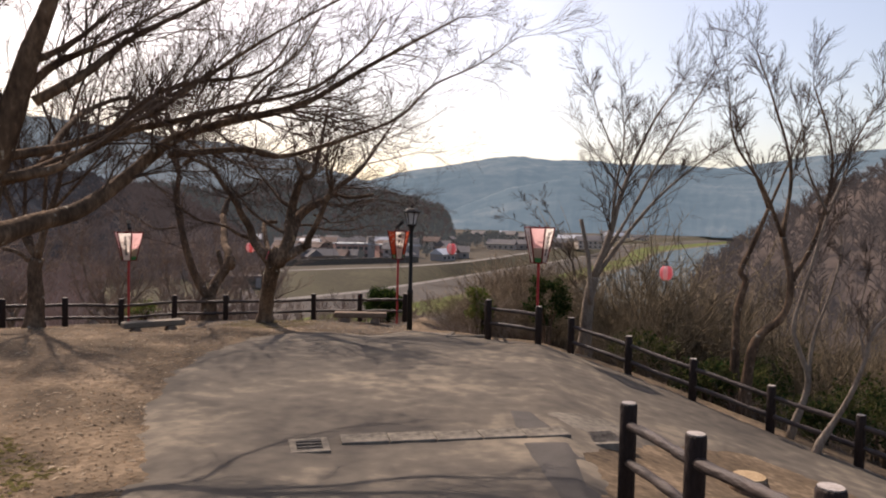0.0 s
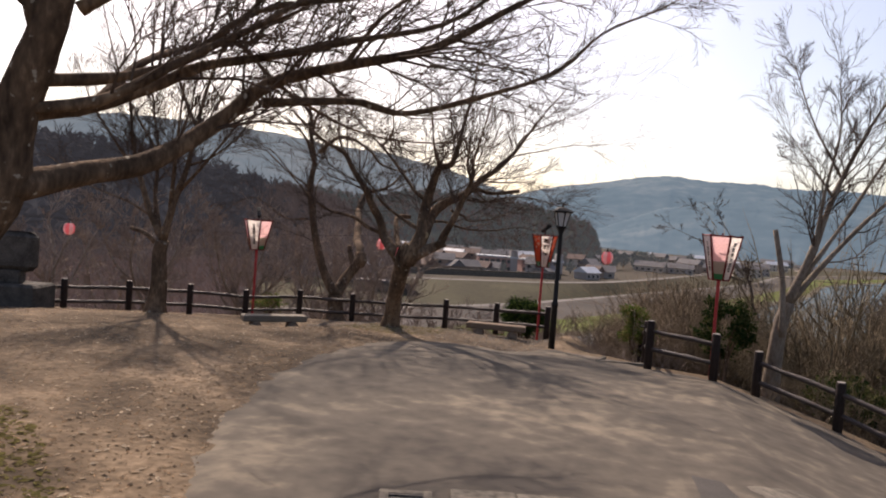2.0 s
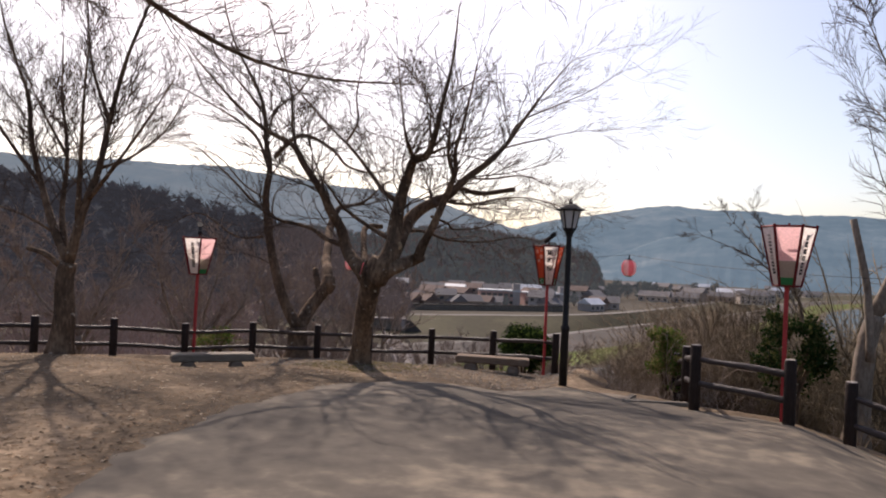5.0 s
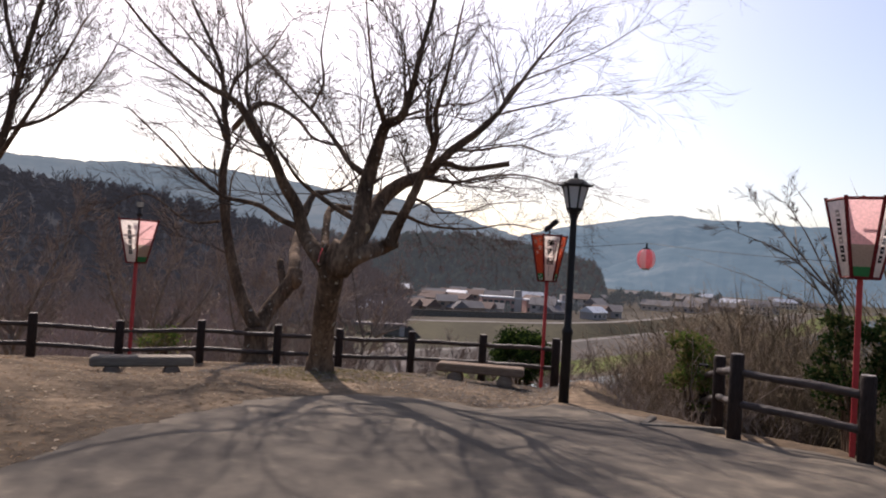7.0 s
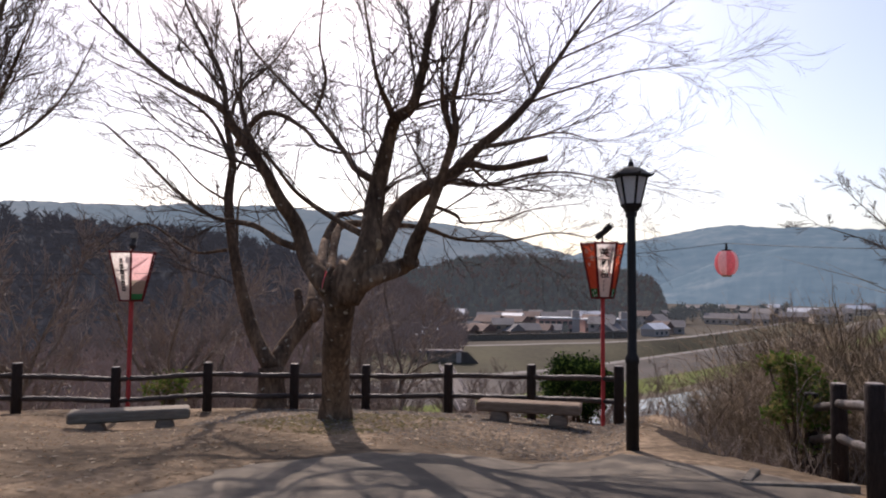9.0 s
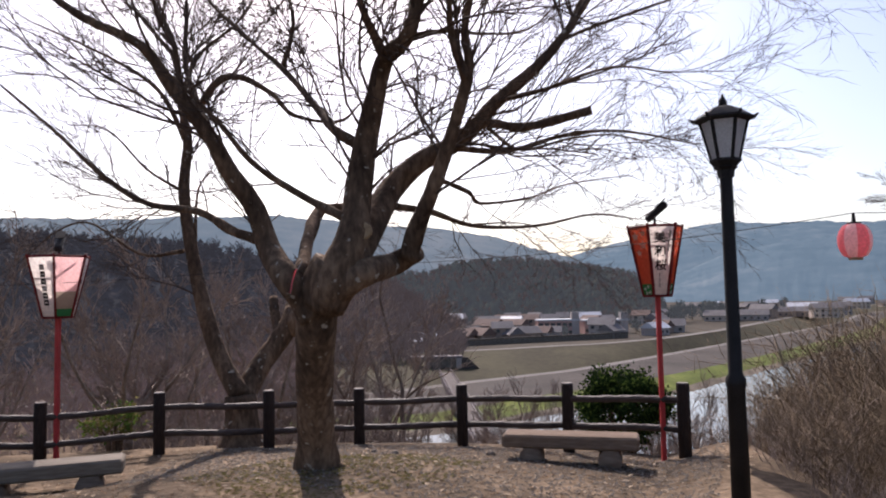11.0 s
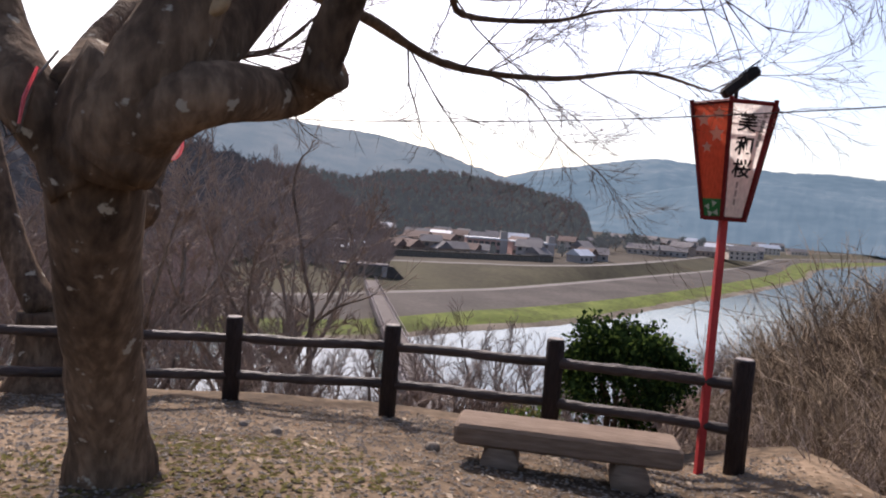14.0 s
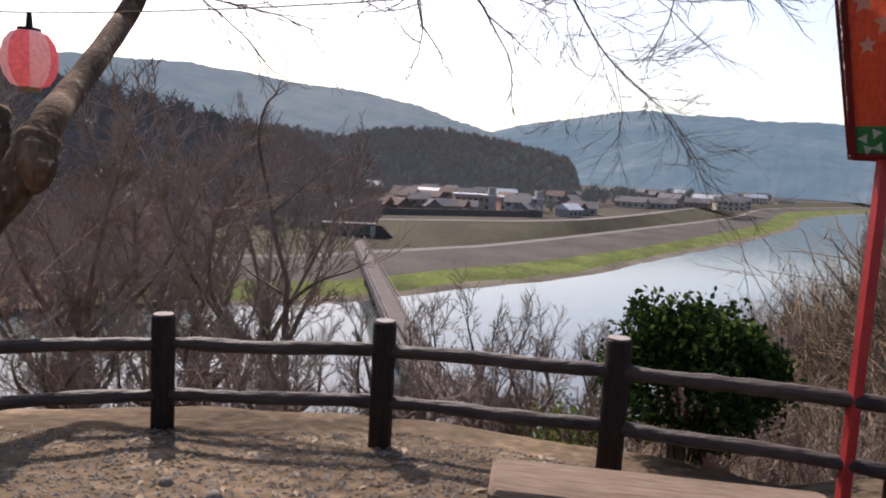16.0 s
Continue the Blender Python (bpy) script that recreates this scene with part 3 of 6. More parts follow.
# Far tree materials emit faintly, so haze is part of their colour.
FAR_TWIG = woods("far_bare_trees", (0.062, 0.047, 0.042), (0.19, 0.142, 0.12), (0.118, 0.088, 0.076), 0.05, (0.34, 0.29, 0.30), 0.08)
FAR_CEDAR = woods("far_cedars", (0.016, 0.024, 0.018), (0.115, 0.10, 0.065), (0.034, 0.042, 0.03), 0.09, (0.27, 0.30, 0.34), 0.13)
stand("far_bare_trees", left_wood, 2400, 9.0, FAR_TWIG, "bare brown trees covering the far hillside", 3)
# Its trees carry the same painted shade in their colour, plus haze emission.
FAR_SHADE = woods("far_shaded_trees", (0.022, 0.022, 0.024), (0.10, 0.082, 0.072), (0.045, 0.041, 0.04), 0.05, (0.28, 0.29, 0.35), 0.065)
stand("far_evergreens", dark_wood, 2400, 6.5, FAR_SHADE, "trees covering the far hillside, coloured dark for shade", 13, True)
stand("far_bare_trees", dark_wood, 1300, 9.0, FAR_SHADE, "bare trees among the shade-coloured woods of the far hillside", 14)
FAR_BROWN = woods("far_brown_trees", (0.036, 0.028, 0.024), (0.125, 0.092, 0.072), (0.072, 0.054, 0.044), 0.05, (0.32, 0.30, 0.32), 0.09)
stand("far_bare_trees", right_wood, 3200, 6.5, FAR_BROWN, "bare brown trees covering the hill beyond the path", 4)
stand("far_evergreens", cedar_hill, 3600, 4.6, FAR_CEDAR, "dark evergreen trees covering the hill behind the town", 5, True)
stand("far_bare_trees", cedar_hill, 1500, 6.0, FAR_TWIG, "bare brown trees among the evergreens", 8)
flat = ribbon("left_bank", lift([(-330, -40), (-240, 10), (-160, 50), (-105, 82), (-70, 116)], -22.6), lift([(-420, 120), (-320, 190), (-230, 230), (-150, 215), (-98, 172)], -18.5), SLOPE, "wooded flat on the far bank", "bank", 6, 40, 0.3, 1.0)
# Reddish trees with the same haze added as faint emission.
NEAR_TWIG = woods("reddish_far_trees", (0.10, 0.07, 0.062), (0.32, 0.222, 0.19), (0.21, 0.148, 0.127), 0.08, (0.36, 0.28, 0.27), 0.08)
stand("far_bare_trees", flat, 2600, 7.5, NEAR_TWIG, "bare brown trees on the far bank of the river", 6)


# ---- plants ----
def spike(bb, pts, r):
    """A fine twig: three-sided, running out to a point."""
    a, c, e = pts
    d = e - a
    u = np.cross(d, (0.3, 0.5, 0.8))
    u /= np.linalg.norm(u) + 1e-9
    w2 = np.cross(d, u)
    w2 /= np.linalg.norm(w2) + 1e-9
    ring = [u, -0.5 * u + 0.87 * w2, -0.5 * u - 0.87 * w2]
    bb.add([a + q * r for q in ring] + [c + q * r * 0.75 for q in ring] + [e],
           [(k, (k + 1) % 3, (k + 1) % 3 + 3, k + 3) for k in range(3)] + [(k + 3, (k + 1) % 3 + 3, 6) for k in range(3)])


def shoots(rng, bb, root, way, length, radius, depth, twist=0.22, lift_up=0.15, rate=(7, 6), thin=0.0038, flat=0.55):
    """A branch that forks again and again into sprays of fine twigs."""
    d = np.array(way, float)
    d /= np.linalg.norm(d)
    root = np.array(root, float)
    if depth == 0:
        mid = root + d * length * 0.5
        d = d + rng.normal(0, twist, 3) + np.array((0, 0, lift_up * 0.3))
        return spike(bb, (root, mid, mid + d * length * 0.5), radius)
    n = 4
    pts = [root]
    for i in range(n):
        d = d + rng.normal(0, twist * 0.8, 3) + np.array((0, 0, lift_up * 0.25))
        d /= np.linalg.norm(d)
        pts.append(pts[-1] + d * length / n)
    bb.tube(pts, np.linspace(radius, max(radius * 0.35, thin * 0.8), n + 1), 4 if radius > 0.012 else 3, False)
    for q in range(rate[-depth]):
        f = min(n - 0.02, (0.18 + 0.82 * (q + rng.uniform(0, 1)) / rate[-depth]) * n)
        i = int(f)
        p = pts[i] + (pts[i + 1] - pts[i]) * (f - i)
        t = pts[i + 1] - pts[i]
        t = t / np.linalg.norm(t)
        side = rng.normal(0, 1, 3)
        side[2] *= flat
        side -= t * side.dot(t)
        side /= np.linalg.norm(side) + 1e-9
        shoots(rng, bb, p, t + side * rng.uniform(0.35, 0.85) + np.array((0, 0, lift_up * 0.6)), length * rng.uniform(0.4, 0.72) * (1.1 - 0.12 * f), max(radius * 0.5, thin), depth - 1, twist, lift_up, rate, thin, flat)


class Tree:
    """A tree of limbs laid by hand, with branches and twigs grown on them."""

    def __init__(self, name, label, bark, seed, category="tree", spread_rate=2.6, reach=1.0, fine=2, twig=None, thin=0.004, rise=0.18, flat=0.6):
        self.name, self.label, self.bark, self.category = name, label, bark, category
        self.rng = np.random.default_rng(seed)
        self.limbs, self.rate, self.reach, self.fine, self.twig, self.thin, self.rise, self.flat = [], spread_rate, reach, fine, twig or TWIG, thin, rise, flat

    def limb(self, r0, r1, *pts, bare=False):
        self.limbs.append((r0, r1, pts, bare))
        return self

    def grow(self):
        r0, r1, pts, bare = self.limbs[0]
        base = (pts[0][0], pts[0][1], ground_at(pts[0][0], pts[0][1]))
        self.limbs[0] = (r0, r1, (base, *pts[1:]), bare)
        tree = thing(self.name, base, self.label, self.category)
        crown = Build()
        for i, (r0, r1, pts, bare) in enumerate(self.limbs):
            p = curve([Vector(q) - Vector(base) for q in pts], max(6, 4 * len(pts)))
            k = np.linspace(0, 1, len(p))
            r = r0 + (r1 - r0) * k ** 0.8
            wob = 0.35 if r0 > 0.12 else 1.0
            r = r * (1 + wob * (0.06 * np.sin(k * 31 + i) + 0.05 * self.rng.normal(0, 1, len(p))))
            if i == 0:
                r = r * (1 + 0.55 * np.exp(-k * 9))
                p[0][2] -= 0.12
            bb = Build().tube(p, r, 14 if r0 > 0.1 else 9 if r0 > 0.045 else 6)
            part("trunk" if i == 0 else "limb", bb, self.bark, tree, "", True)
            if bare or (i == 0 and r0 > 0.12):
                continue
            seg = np.linalg.norm(np.diff(p, axis=0), axis=1)
            long = seg.sum()
            start = 0.22
            for q in range(int(long * self.rate * (1 - start)) + 4):
                s = start + (1 - start) * self.rng.uniform(0, 1) ** 0.75
                j = min(int(s * (len(p) - 1)), len(p) - 2)
                t = p[j + 1] - p[j]
                t = t / (np.linalg.norm(t) + 1e-9)
                side = self.rng.normal(0, 1, 3)
                side[2] *= self.flat
                side -= t * side.dot(t)
                side /= np.linalg.norm(side)
                thick = min(0.3 * r[j], 0.016)
                shoots(self.rng, crown, p[j], t * 0.8 + side * 0.7 + np.array((0, 0, self.rise)), self.reach * (0.32 + 0.68 * min(1, r[j] / 0.05)) * self.rng.uniform(0.55, 1.25), max(thick, self.thin * 1.9), self.fine, 0.22, self.rise, (7, 6), self.thin, self.flat)
            for q in range(3):
                shoots(self.rng, crown, p[-1], t + self.rng.normal(0, 0.3, 3), self.reach * self.rng.uniform(0.6, 1.1), max(r1 * 0.6, self.thin * 1.6), self.fine, 0.22, self.rise, (7, 6), self.thin, self.flat)
        part("crown", crown, self.twig, tree, "fine bare twigs")
        return tree


def far_tree(x, y, z, high, seed, mat):
    rng = np.random.default_rng(seed)
    t = thing("far_evergreen_tree", (x, y, z), "dark round evergreen tree among the far houses", "tree", "trees of the town")
    part("trunk", Build().tube([(0, 0, -0.5), (0, 0, high * 0.5)], [0.35, 0.2], 6), BARK, t)
    bb = Build()
    for i in range(260):
        u = rng.normal(0, 1, 3)
        u /= np.linalg.norm(u)
        c = np.array((0, 0, high * 0.58)) + u * np.array((0.36, 0.36, 0.42)) * high * rng.uniform(0.5, 1.0) * (1 + 0.2 * math.sin(5 * u[0] + seed))
        a, e = rng.normal(0, 0.09 * high, 3), rng.normal(0, 0.09 * high, 3)
        bb.add([c, c + a, c + e], [(0, 1, 2)])
    part("crown", bb, mat, t)


for i, (az, d, h) in enumerate([(3.6, 400, 11), (3.2, 420, 12), (2.4, 450, 10), (1.4, 440, 11), (0.9, 455, 12), (0.3, 450, 10), (-0.6, 470, 8), (6.5, 330, 6), (9, 300, 5), (12, 290, 5), (20, 280, 6), (22, 290, 7), (-2.5, 620, 10), (-4, 680, 10)]):
    far_tree(-d * math.sin(radians(az)), d * math.cos(radians(az)) + 15, -16.8, h, i, FAR_CEDAR)

# ---- trees ----
main_tree = Tree("maple_tree", "bare spreading maple with mossy brown bark on bare earth", BARK, 11, spread_rate=4.6, reach=1.6, thin=0.0018, rise=0.08, flat=0.5)
main_tree.limb(0.164, 0.205, (-4.90, 23.42, -1.39), (-4.82, 23.28, -0.90), (-4.72, 23.10, -0.50), (-4.58, 22.88, -0.10), (-4.45, 22.70, 0.25), (-4.36, 22.60, 0.55), (-4.20, 22.60, 0.82))
main_tree.limb(0.17, 0.012, (-4.40, 22.61, 0.33), (-4.49, 22.56, 0.50), (-4.59, 22.46, 0.67), (-4.90, 22.60, 0.97), (-5.03, 22.55, 1.38), (-5.18, 22.35, 1.72), (-5.29, 22.20, 2.05), (-5.58, 22.00, 2.52), (-5.73, 21.80, 2.85), (-6.23, 21.50, 3.14), (-6.79, 21.20, 3.70), (-7.42, 21.00, 4.42))
main_tree.limb(0.06, 0.012, (-5.03, 22.63, 1.08), (-5.38, 22.65, 1.19), (-5.75, 22.60, 1.40), (-6.42, 22.60, 1.53), (-6.83, 22.40, 1.83), (-7.25, 22.20, 2.28), (-7.83, 22.00, 2.81))
main_tree.limb(0.2, 0.012, (-4.30, 22.57, 0.45), (-4.14, 22.52, 0.69), (-4.02, 22.64, 1.06), (-4.02, 22.76, 1.49), (-3.98, 22.83, 1.93), (-3.85, 22.79, 2.35), (-3.69, 22.70, 2.70), (-3.33, 22.40, 2.76), (-3.19, 22.40, 3.17), (-3.10, 22.40, 3.65), (-2.96, 22.50, 4.50), (-2.92, 22.60, 5.50))
main_tree.limb(0.05, 0.01, (-3.69, 22.70, 2.70), (-3.71, 22.50, 2.88), (-3.69, 22.20, 3.08), (-3.71, 22.00, 3.59), (-3.75, 21.80, 4.37))
main_tree.limb(0.06, 0.01, (-4.01, 22.83, 1.94), (-4.28, 22.77, 2.12), (-4.65, 23.07, 2.45), (-5.29, 23.40, 3.05), (-6.04, 23.70, 3.66), (-7.40, 24.40, 4.90), (-8.19, 24.60, 6.64))
main_tree.limb(0.07, 0.05, (-4.49, 22.52, 0.71), (-4.81, 23.14, 1.13), (-5.04, 23.74, 1.48), (-4.76, 23.96, 1.52), bare=True)
main_tree.limb(0.19, 0.01, (-4.27, 22.56, 0.45), (-4.09, 22.63, 0.73), (-4.07, 23.02, 1.12), (-4.06, 23.53, 1.60), (-3.82, 23.73, 1.91), (-3.55, 23.87, 2.07), (-3.30, 23.89, 2.22), (-3.01, 24.00, 2.55), (-2.60, 24.10, 2.89), (-2.30, 24.20, 3.24), (-2.07, 24.30, 3.61), (-1.66, 24.50, 4.30), (-1.12, 24.70, 5.04))
main_tree.limb(0.055, 0.045, (-3.48, 23.88, 2.12), (-3.14, 23.99, 2.32), (-2.71, 24.00, 2.24), (-2.02, 24.00, 2.34), bare=True)
main_tree.limb(0.04, 0.008, (-3.49, 23.88, 2.07), (-2.93, 24.09, 2.03), (-2.36, 24.30, 2.18), (-1.80, 24.50, 2.21), (-1.07, 24.70, 2.04))
main_tree.limb(0.149, 0.1, (-4.28, 22.56, 0.49), (-3.89, 22.59, 0.72), (-3.84, 23.13, 0.82), (-3.58, 23.12, 0.94), bare=True)
main_tree.limb(0.105, 0.012, (-3.68, 23.12, 0.86), (-3.57, 23.08, 1.14), (-3.37, 23.00, 1.48), (-3.21, 22.97, 1.83), (-3.05, 22.89, 2.17), (-2.90, 22.80, 2.54), (-2.90, 22.70, 2.87), (-2.79, 22.60, 3.17), (-2.61, 22.40, 3.65), (-2.41, 22.20, 4.36))
main_tree.limb(0.05, 0.02, (-2.93, 22.80, 2.44), (-2.99, 22.60, 2.80), (-2.93, 22.40, 3.17))
main_tree.limb(0.045, 0.008, (-4.03, 23.47, 1.44), (-3.89, 24.20, 1.45), (-3.57, 24.80, 1.32), (-2.92, 25.20, 1.32), (-2.31, 25.60, 1.46), (-1.81, 26.00, 1.41))
main_tree.limb(0.014, 0.005, (-3.57, 24.80, 1.34), (-3.45, 26.00, 1.46), (-3.34, 26.88, 1.46), (-3.10, 27.40, 1.15), (-2.68, 27.90, 0.84))
main_tree.limb(0.032, 0.006, (-3.63, 23.73, 1.74), (-3.41, 24.16, 1.63), (-3.35, 24.40, 1.53), (-2.87, 24.80, 1.61), (-2.56, 25.20, 1.79), (-1.88, 25.60, 1.91))
main_tree.limb(0.05, 0.012, (-4.09, 22.63, 1.24), (-4.52, 22.64, 1.46), (-4.93, 22.40, 1.78), (-5.14, 22.10, 2.17), (-5.49, 21.90, 2.58))
main_tree.limb(0.03, 0.006, (-3.01, 24.00, 2.55), (-2.43, 23.60, 2.49), (-1.71, 23.20, 2.50), (-1.18, 22.90, 2.29))
main_tree.limb(0.03, 0.008, (-3.33, 22.40, 2.76), (-3.19, 23.00, 3.00), (-3.18, 24.20, 3.38), (-2.77, 24.60, 3.52), (-2.38, 25.00, 4.07))
main_tree.limb(0.035, 0.008, (-5.69, 24.00, 3.29), (-5.27, 23.60, 3.63), (-5.14, 23.20, 4.09), (-4.93, 23.00, 4.82))
main_tree.limb(0.05, 0.01, (-5.31, 22.30, 1.96), (-6.53, 23.30, 3.20), (-6.88, 23.70, 4.22), (-7.33, 24.00, 5.48))
main_tree.limb(0.026, 0.005, (-2.30, 24.20, 3.24), (-2.06, 24.40, 3.75), (-1.45, 24.70, 4.11), (-0.78, 25.00, 4.48), (-0.20, 25.20, 4.91))
main_tree.limb(0.028, 0.005, (-2.60, 24.10, 2.89), (-2.32, 24.20, 3.18), (-1.57, 24.20, 3.36), (-0.96, 24.40, 3.54), (-0.42, 24.50, 3.58))
main_tree.limb(0.024, 0.005, (-3.14, 23.99, 2.30), (-2.80, 24.10, 2.03), (-2.30, 24.30, 2.14), (-1.85, 24.50, 2.17), (-1.36, 24.80, 2.05))
main = main_tree.grow()
scar = part("cut_scar", Build().lathe([(0.085, -0.02), (0.08, 0.012), (0.06, 0.018)], 14), CUT, main, "pale round scar of a sawn limb", True)
scar.matrix_basis = Matrix.Translation(Vector((-3.90, 22.62, 1.11)) - main.matrix_basis.translation) @ pose(0, 0, 0, 82, 0, 12)
twin_tree = Tree("twin_stemmed_tree", "bare dark tree with two stems beside the fence", BARK, 12, spread_rate=4.6, reach=1.6, thin=0.002, rise=0.08)
twin_tree.limb(0.26, 0.22, (-7.36, 25.40, -1.66), (-7.36, 25.40, -1.18), (-7.38, 25.40, -0.86))
twin_tree.limb(0.065, 0.012, (-8.09, 25.20, 3.17), (-7.43, 24.90, 3.55), (-6.81, 24.60, 3.50), (-6.20, 24.50, 3.17), (-5.86, 24.50, 2.84), (-5.26, 24.60, 2.72), (-4.99, 24.70, 2.96))
twin_tree.limb(0.15, 0.012, (-7.38, 25.40, -0.86), (-7.71, 25.40, -0.38), (-7.99, 25.40, 0.28), (-8.25, 25.40, 1.21), (-8.41, 25.40, 2.16), (-8.34, 25.40, 2.93), (-8.48, 25.40, 3.56), (-8.61, 25.40, 4.46), (-9.04, 25.40, 5.26), (-9.54, 25.30, 6.23), (-9.93, 25.20, 7.78))
twin_tree.limb(0.16, 0.15, (-7.40, 25.50, -0.92), (-7.36, 25.80, -0.52), (-7.22, 26.05, -0.18), (-7.06, 26.20, 0.14), (-7.05, 26.30, 0.34), bare=True)
twin_tree.limb(0.085, 0.07, (-7.20, 26.10, -0.02), (-7.37, 26.25, 0.26), (-7.50, 26.38, 0.53), bare=True)
twin_tree.limb(0.13, 0.11, (-7.08, 26.20, 0.16), (-7.25, 26.60, 0.48), (-7.58, 27.12, 0.68), (-7.92, 27.90, 1.16), (-8.30, 28.70, 1.64), bare=True)
twin_tree.limb(0.11, 0.02, (-8.30, 28.70, 1.64), (-8.29, 29.20, 2.26), (-8.10, 29.50, 2.37), (-7.71, 29.80, 2.56), (-7.25, 30.20, 3.17))
twin_tree.limb(0.035, 0.006, (-8.41, 25.40, 1.26), (-9.04, 25.20, 1.23), (-9.85, 25.00, 1.73), (-10.32, 24.80, 1.61), (-10.78, 24.60, 1.19))
twin_tree.limb(0.05, 0.01, (-8.37, 25.40, 2.94), (-8.54, 25.00, 3.64), (-9.23, 24.70, 4.16), (-10.38, 24.40, 4.75))
twin_tree.limb(0.03, 0.006, (-8.41, 25.40, 2.16), (-8.94, 25.20, 2.52), (-9.53, 25.00, 3.15), (-10.12, 24.80, 3.25))
twin_tree.limb(0.04, 0.008, (-8.59, 25.40, 4.28), (-9.59, 25.60, 5.24), (-10.55, 25.80, 6.08))
twin_tree.limb(0.03, 0.01, (-8.20, 25.40, 1.29), (-8.32, 25.60, 2.18), (-8.22, 25.80, 2.55))
twin_tree.limb(0.05, 0.012, (-8.48, 25.40, 3.56), (-8.50, 25.80, 4.39), (-8.04, 26.20, 5.02), (-7.70, 26.50, 5.84))
twin = twin_tree.grow()
burl = part("burl", Build().lathe([(0.01, -0.22), (0.08, -0.17), (0.13, -0.08), (0.15, 0.02), (0.12, 0.13), (0.05, 0.2)], 12), BARK, twin, "", True)
burl.matrix_basis = Matrix.Translation(Vector((-6.98, 26.18, 0.14)) - twin.matrix_basis.translation)
left_tree = Tree("zelkova_tree", "bare upright tree with pale brown bark inside the fence", BARK, 13, spread_rate=8.0, reach=1.5, thin=0.0024, rise=0.22, flat=0.8)
left_tree.limb(0.2, 0.15, (-9.96, 21.00, -1.39), (-9.90, 21.00, -0.49), (-9.94, 21.00, 0.17), (-9.87, 21.00, 0.51))
left_tree.limb(0.09, 0.01, (-9.87, 21.00, 0.51), (-10.22, 21.00, 1.05), (-10.61, 21.00, 1.94), (-10.82, 20.90, 2.83), (-10.88, 20.80, 3.71), (-11.30, 20.70, 4.72), (-11.71, 20.60, 6.18))
left_tree.limb(0.1, 0.01, (-9.87, 21.00, 0.51), (-9.59, 21.00, 1.51), (-9.38, 21.10, 2.30), (-9.29, 21.20, 3.20), (-9.05, 21.30, 4.45), (-8.68, 21.40, 5.58), (-8.57, 21.50, 6.97))
left_tree.limb(0.05, 0.01, (-9.46, 21.00, 1.73), (-8.79, 20.80, 2.26), (-7.97, 20.60, 3.02), (-7.25, 20.40, 3.73))
left_tree.limb(0.07, 0.012, (-9.94, 21.00, 0.61), (-10.40, 21.30, 1.51), (-10.54, 21.50, 2.58), (-10.95, 21.70, 3.80), (-11.23, 21.90, 5.19))
left_tree.limb(0.06, 0.045, (-10.07, 21.00, 0.44), (-10.23, 20.80, 0.65), (-10.55, 20.70, 0.75), bare=True)
left_tree.limb(0.06, 0.012, (-9.71, 21.00, 1.29), (-9.43, 20.70, 2.36), (-9.14, 20.40, 3.37), (-8.90, 20.20, 4.46))
left_tree.limb(0.03, 0.008, (-10.22, 21.00, 1.05), (-10.56, 20.60, 1.35), (-11.40, 20.20, 1.69), (-12.34, 20.00, 2.26))
left_tree.limb(0.045, 0.008, (-10.61, 21.00, 1.94), (-11.18, 20.70, 2.80), (-11.73, 20.50, 3.67), (-12.12, 20.40, 4.67))
left_tree.limb(0.04, 0.008, (-9.38, 21.10, 2.30), (-9.00, 21.50, 2.58), (-8.46, 21.80, 3.19), (-8.12, 22.00, 4.03))
left_tree.limb(0.04, 0.008, (-10.54, 21.50, 2.58), (-11.64, 21.80, 3.71), (-12.55, 22.00, 4.91))
left_tree.limb(0.045, 0.008, (-9.29, 21.20, 3.20), (-10.17, 21.60, 4.46), (-10.76, 22.00, 5.92), (-11.18, 22.20, 7.26))
left_tree.grow()
great_tree = Tree("great_maple_tree", "large bare tree with long low overhanging limbs", BARK, 14, spread_rate=7.0, reach=1.35, thin=0.0022, rise=0.1)
great_tree.limb(0.27, 0.03, (-4.17, 11.00, 0.13), (-4.03, 11.10, 0.76), (-3.72, 11.20, 1.37), (-3.60, 11.20, 1.93), (-3.38, 11.20, 2.45), (-3.22, 11.20, 2.86), (-3.07, 11.20, 3.31), (-2.86, 11.20, 3.81), (-2.62, 11.20, 4.55), (-2.44, 11.20, 5.42))
great_tree.limb(0.13, 0.012, (-3.63, 11.20, 1.39), (-3.47, 11.80, 1.57), (-3.27, 12.40, 1.75), (-2.98, 13.00, 2.22), (-2.60, 13.30, 2.67), (-2.02, 13.80, 2.98), (-1.18, 14.20, 3.27), (-0.45, 14.70, 3.85), (0.20, 15.20, 4.36), (0.91, 15.60, 4.86))
great_tree.limb(0.05, 0.006, (-2.61, 13.20, 2.46), (-1.88, 13.80, 2.60), (-1.40, 14.10, 2.54), (-0.67, 14.60, 2.84), (0.07, 15.00, 3.22), (0.53, 15.30, 3.74), (1.18, 15.60, 4.12), (1.84, 16.00, 4.66))
great_tree.limb(0.08, 0.01, (-3.57, 11.20, 1.98), (-3.42, 11.70, 2.12), (-3.09, 12.20, 2.42), (-2.84, 12.50, 2.66), (-2.33, 12.90, 2.86), (-1.71, 13.30, 3.11), (-0.92, 13.80, 3.42), (-0.35, 14.20, 4.00), (-0.08, 14.50, 4.51))
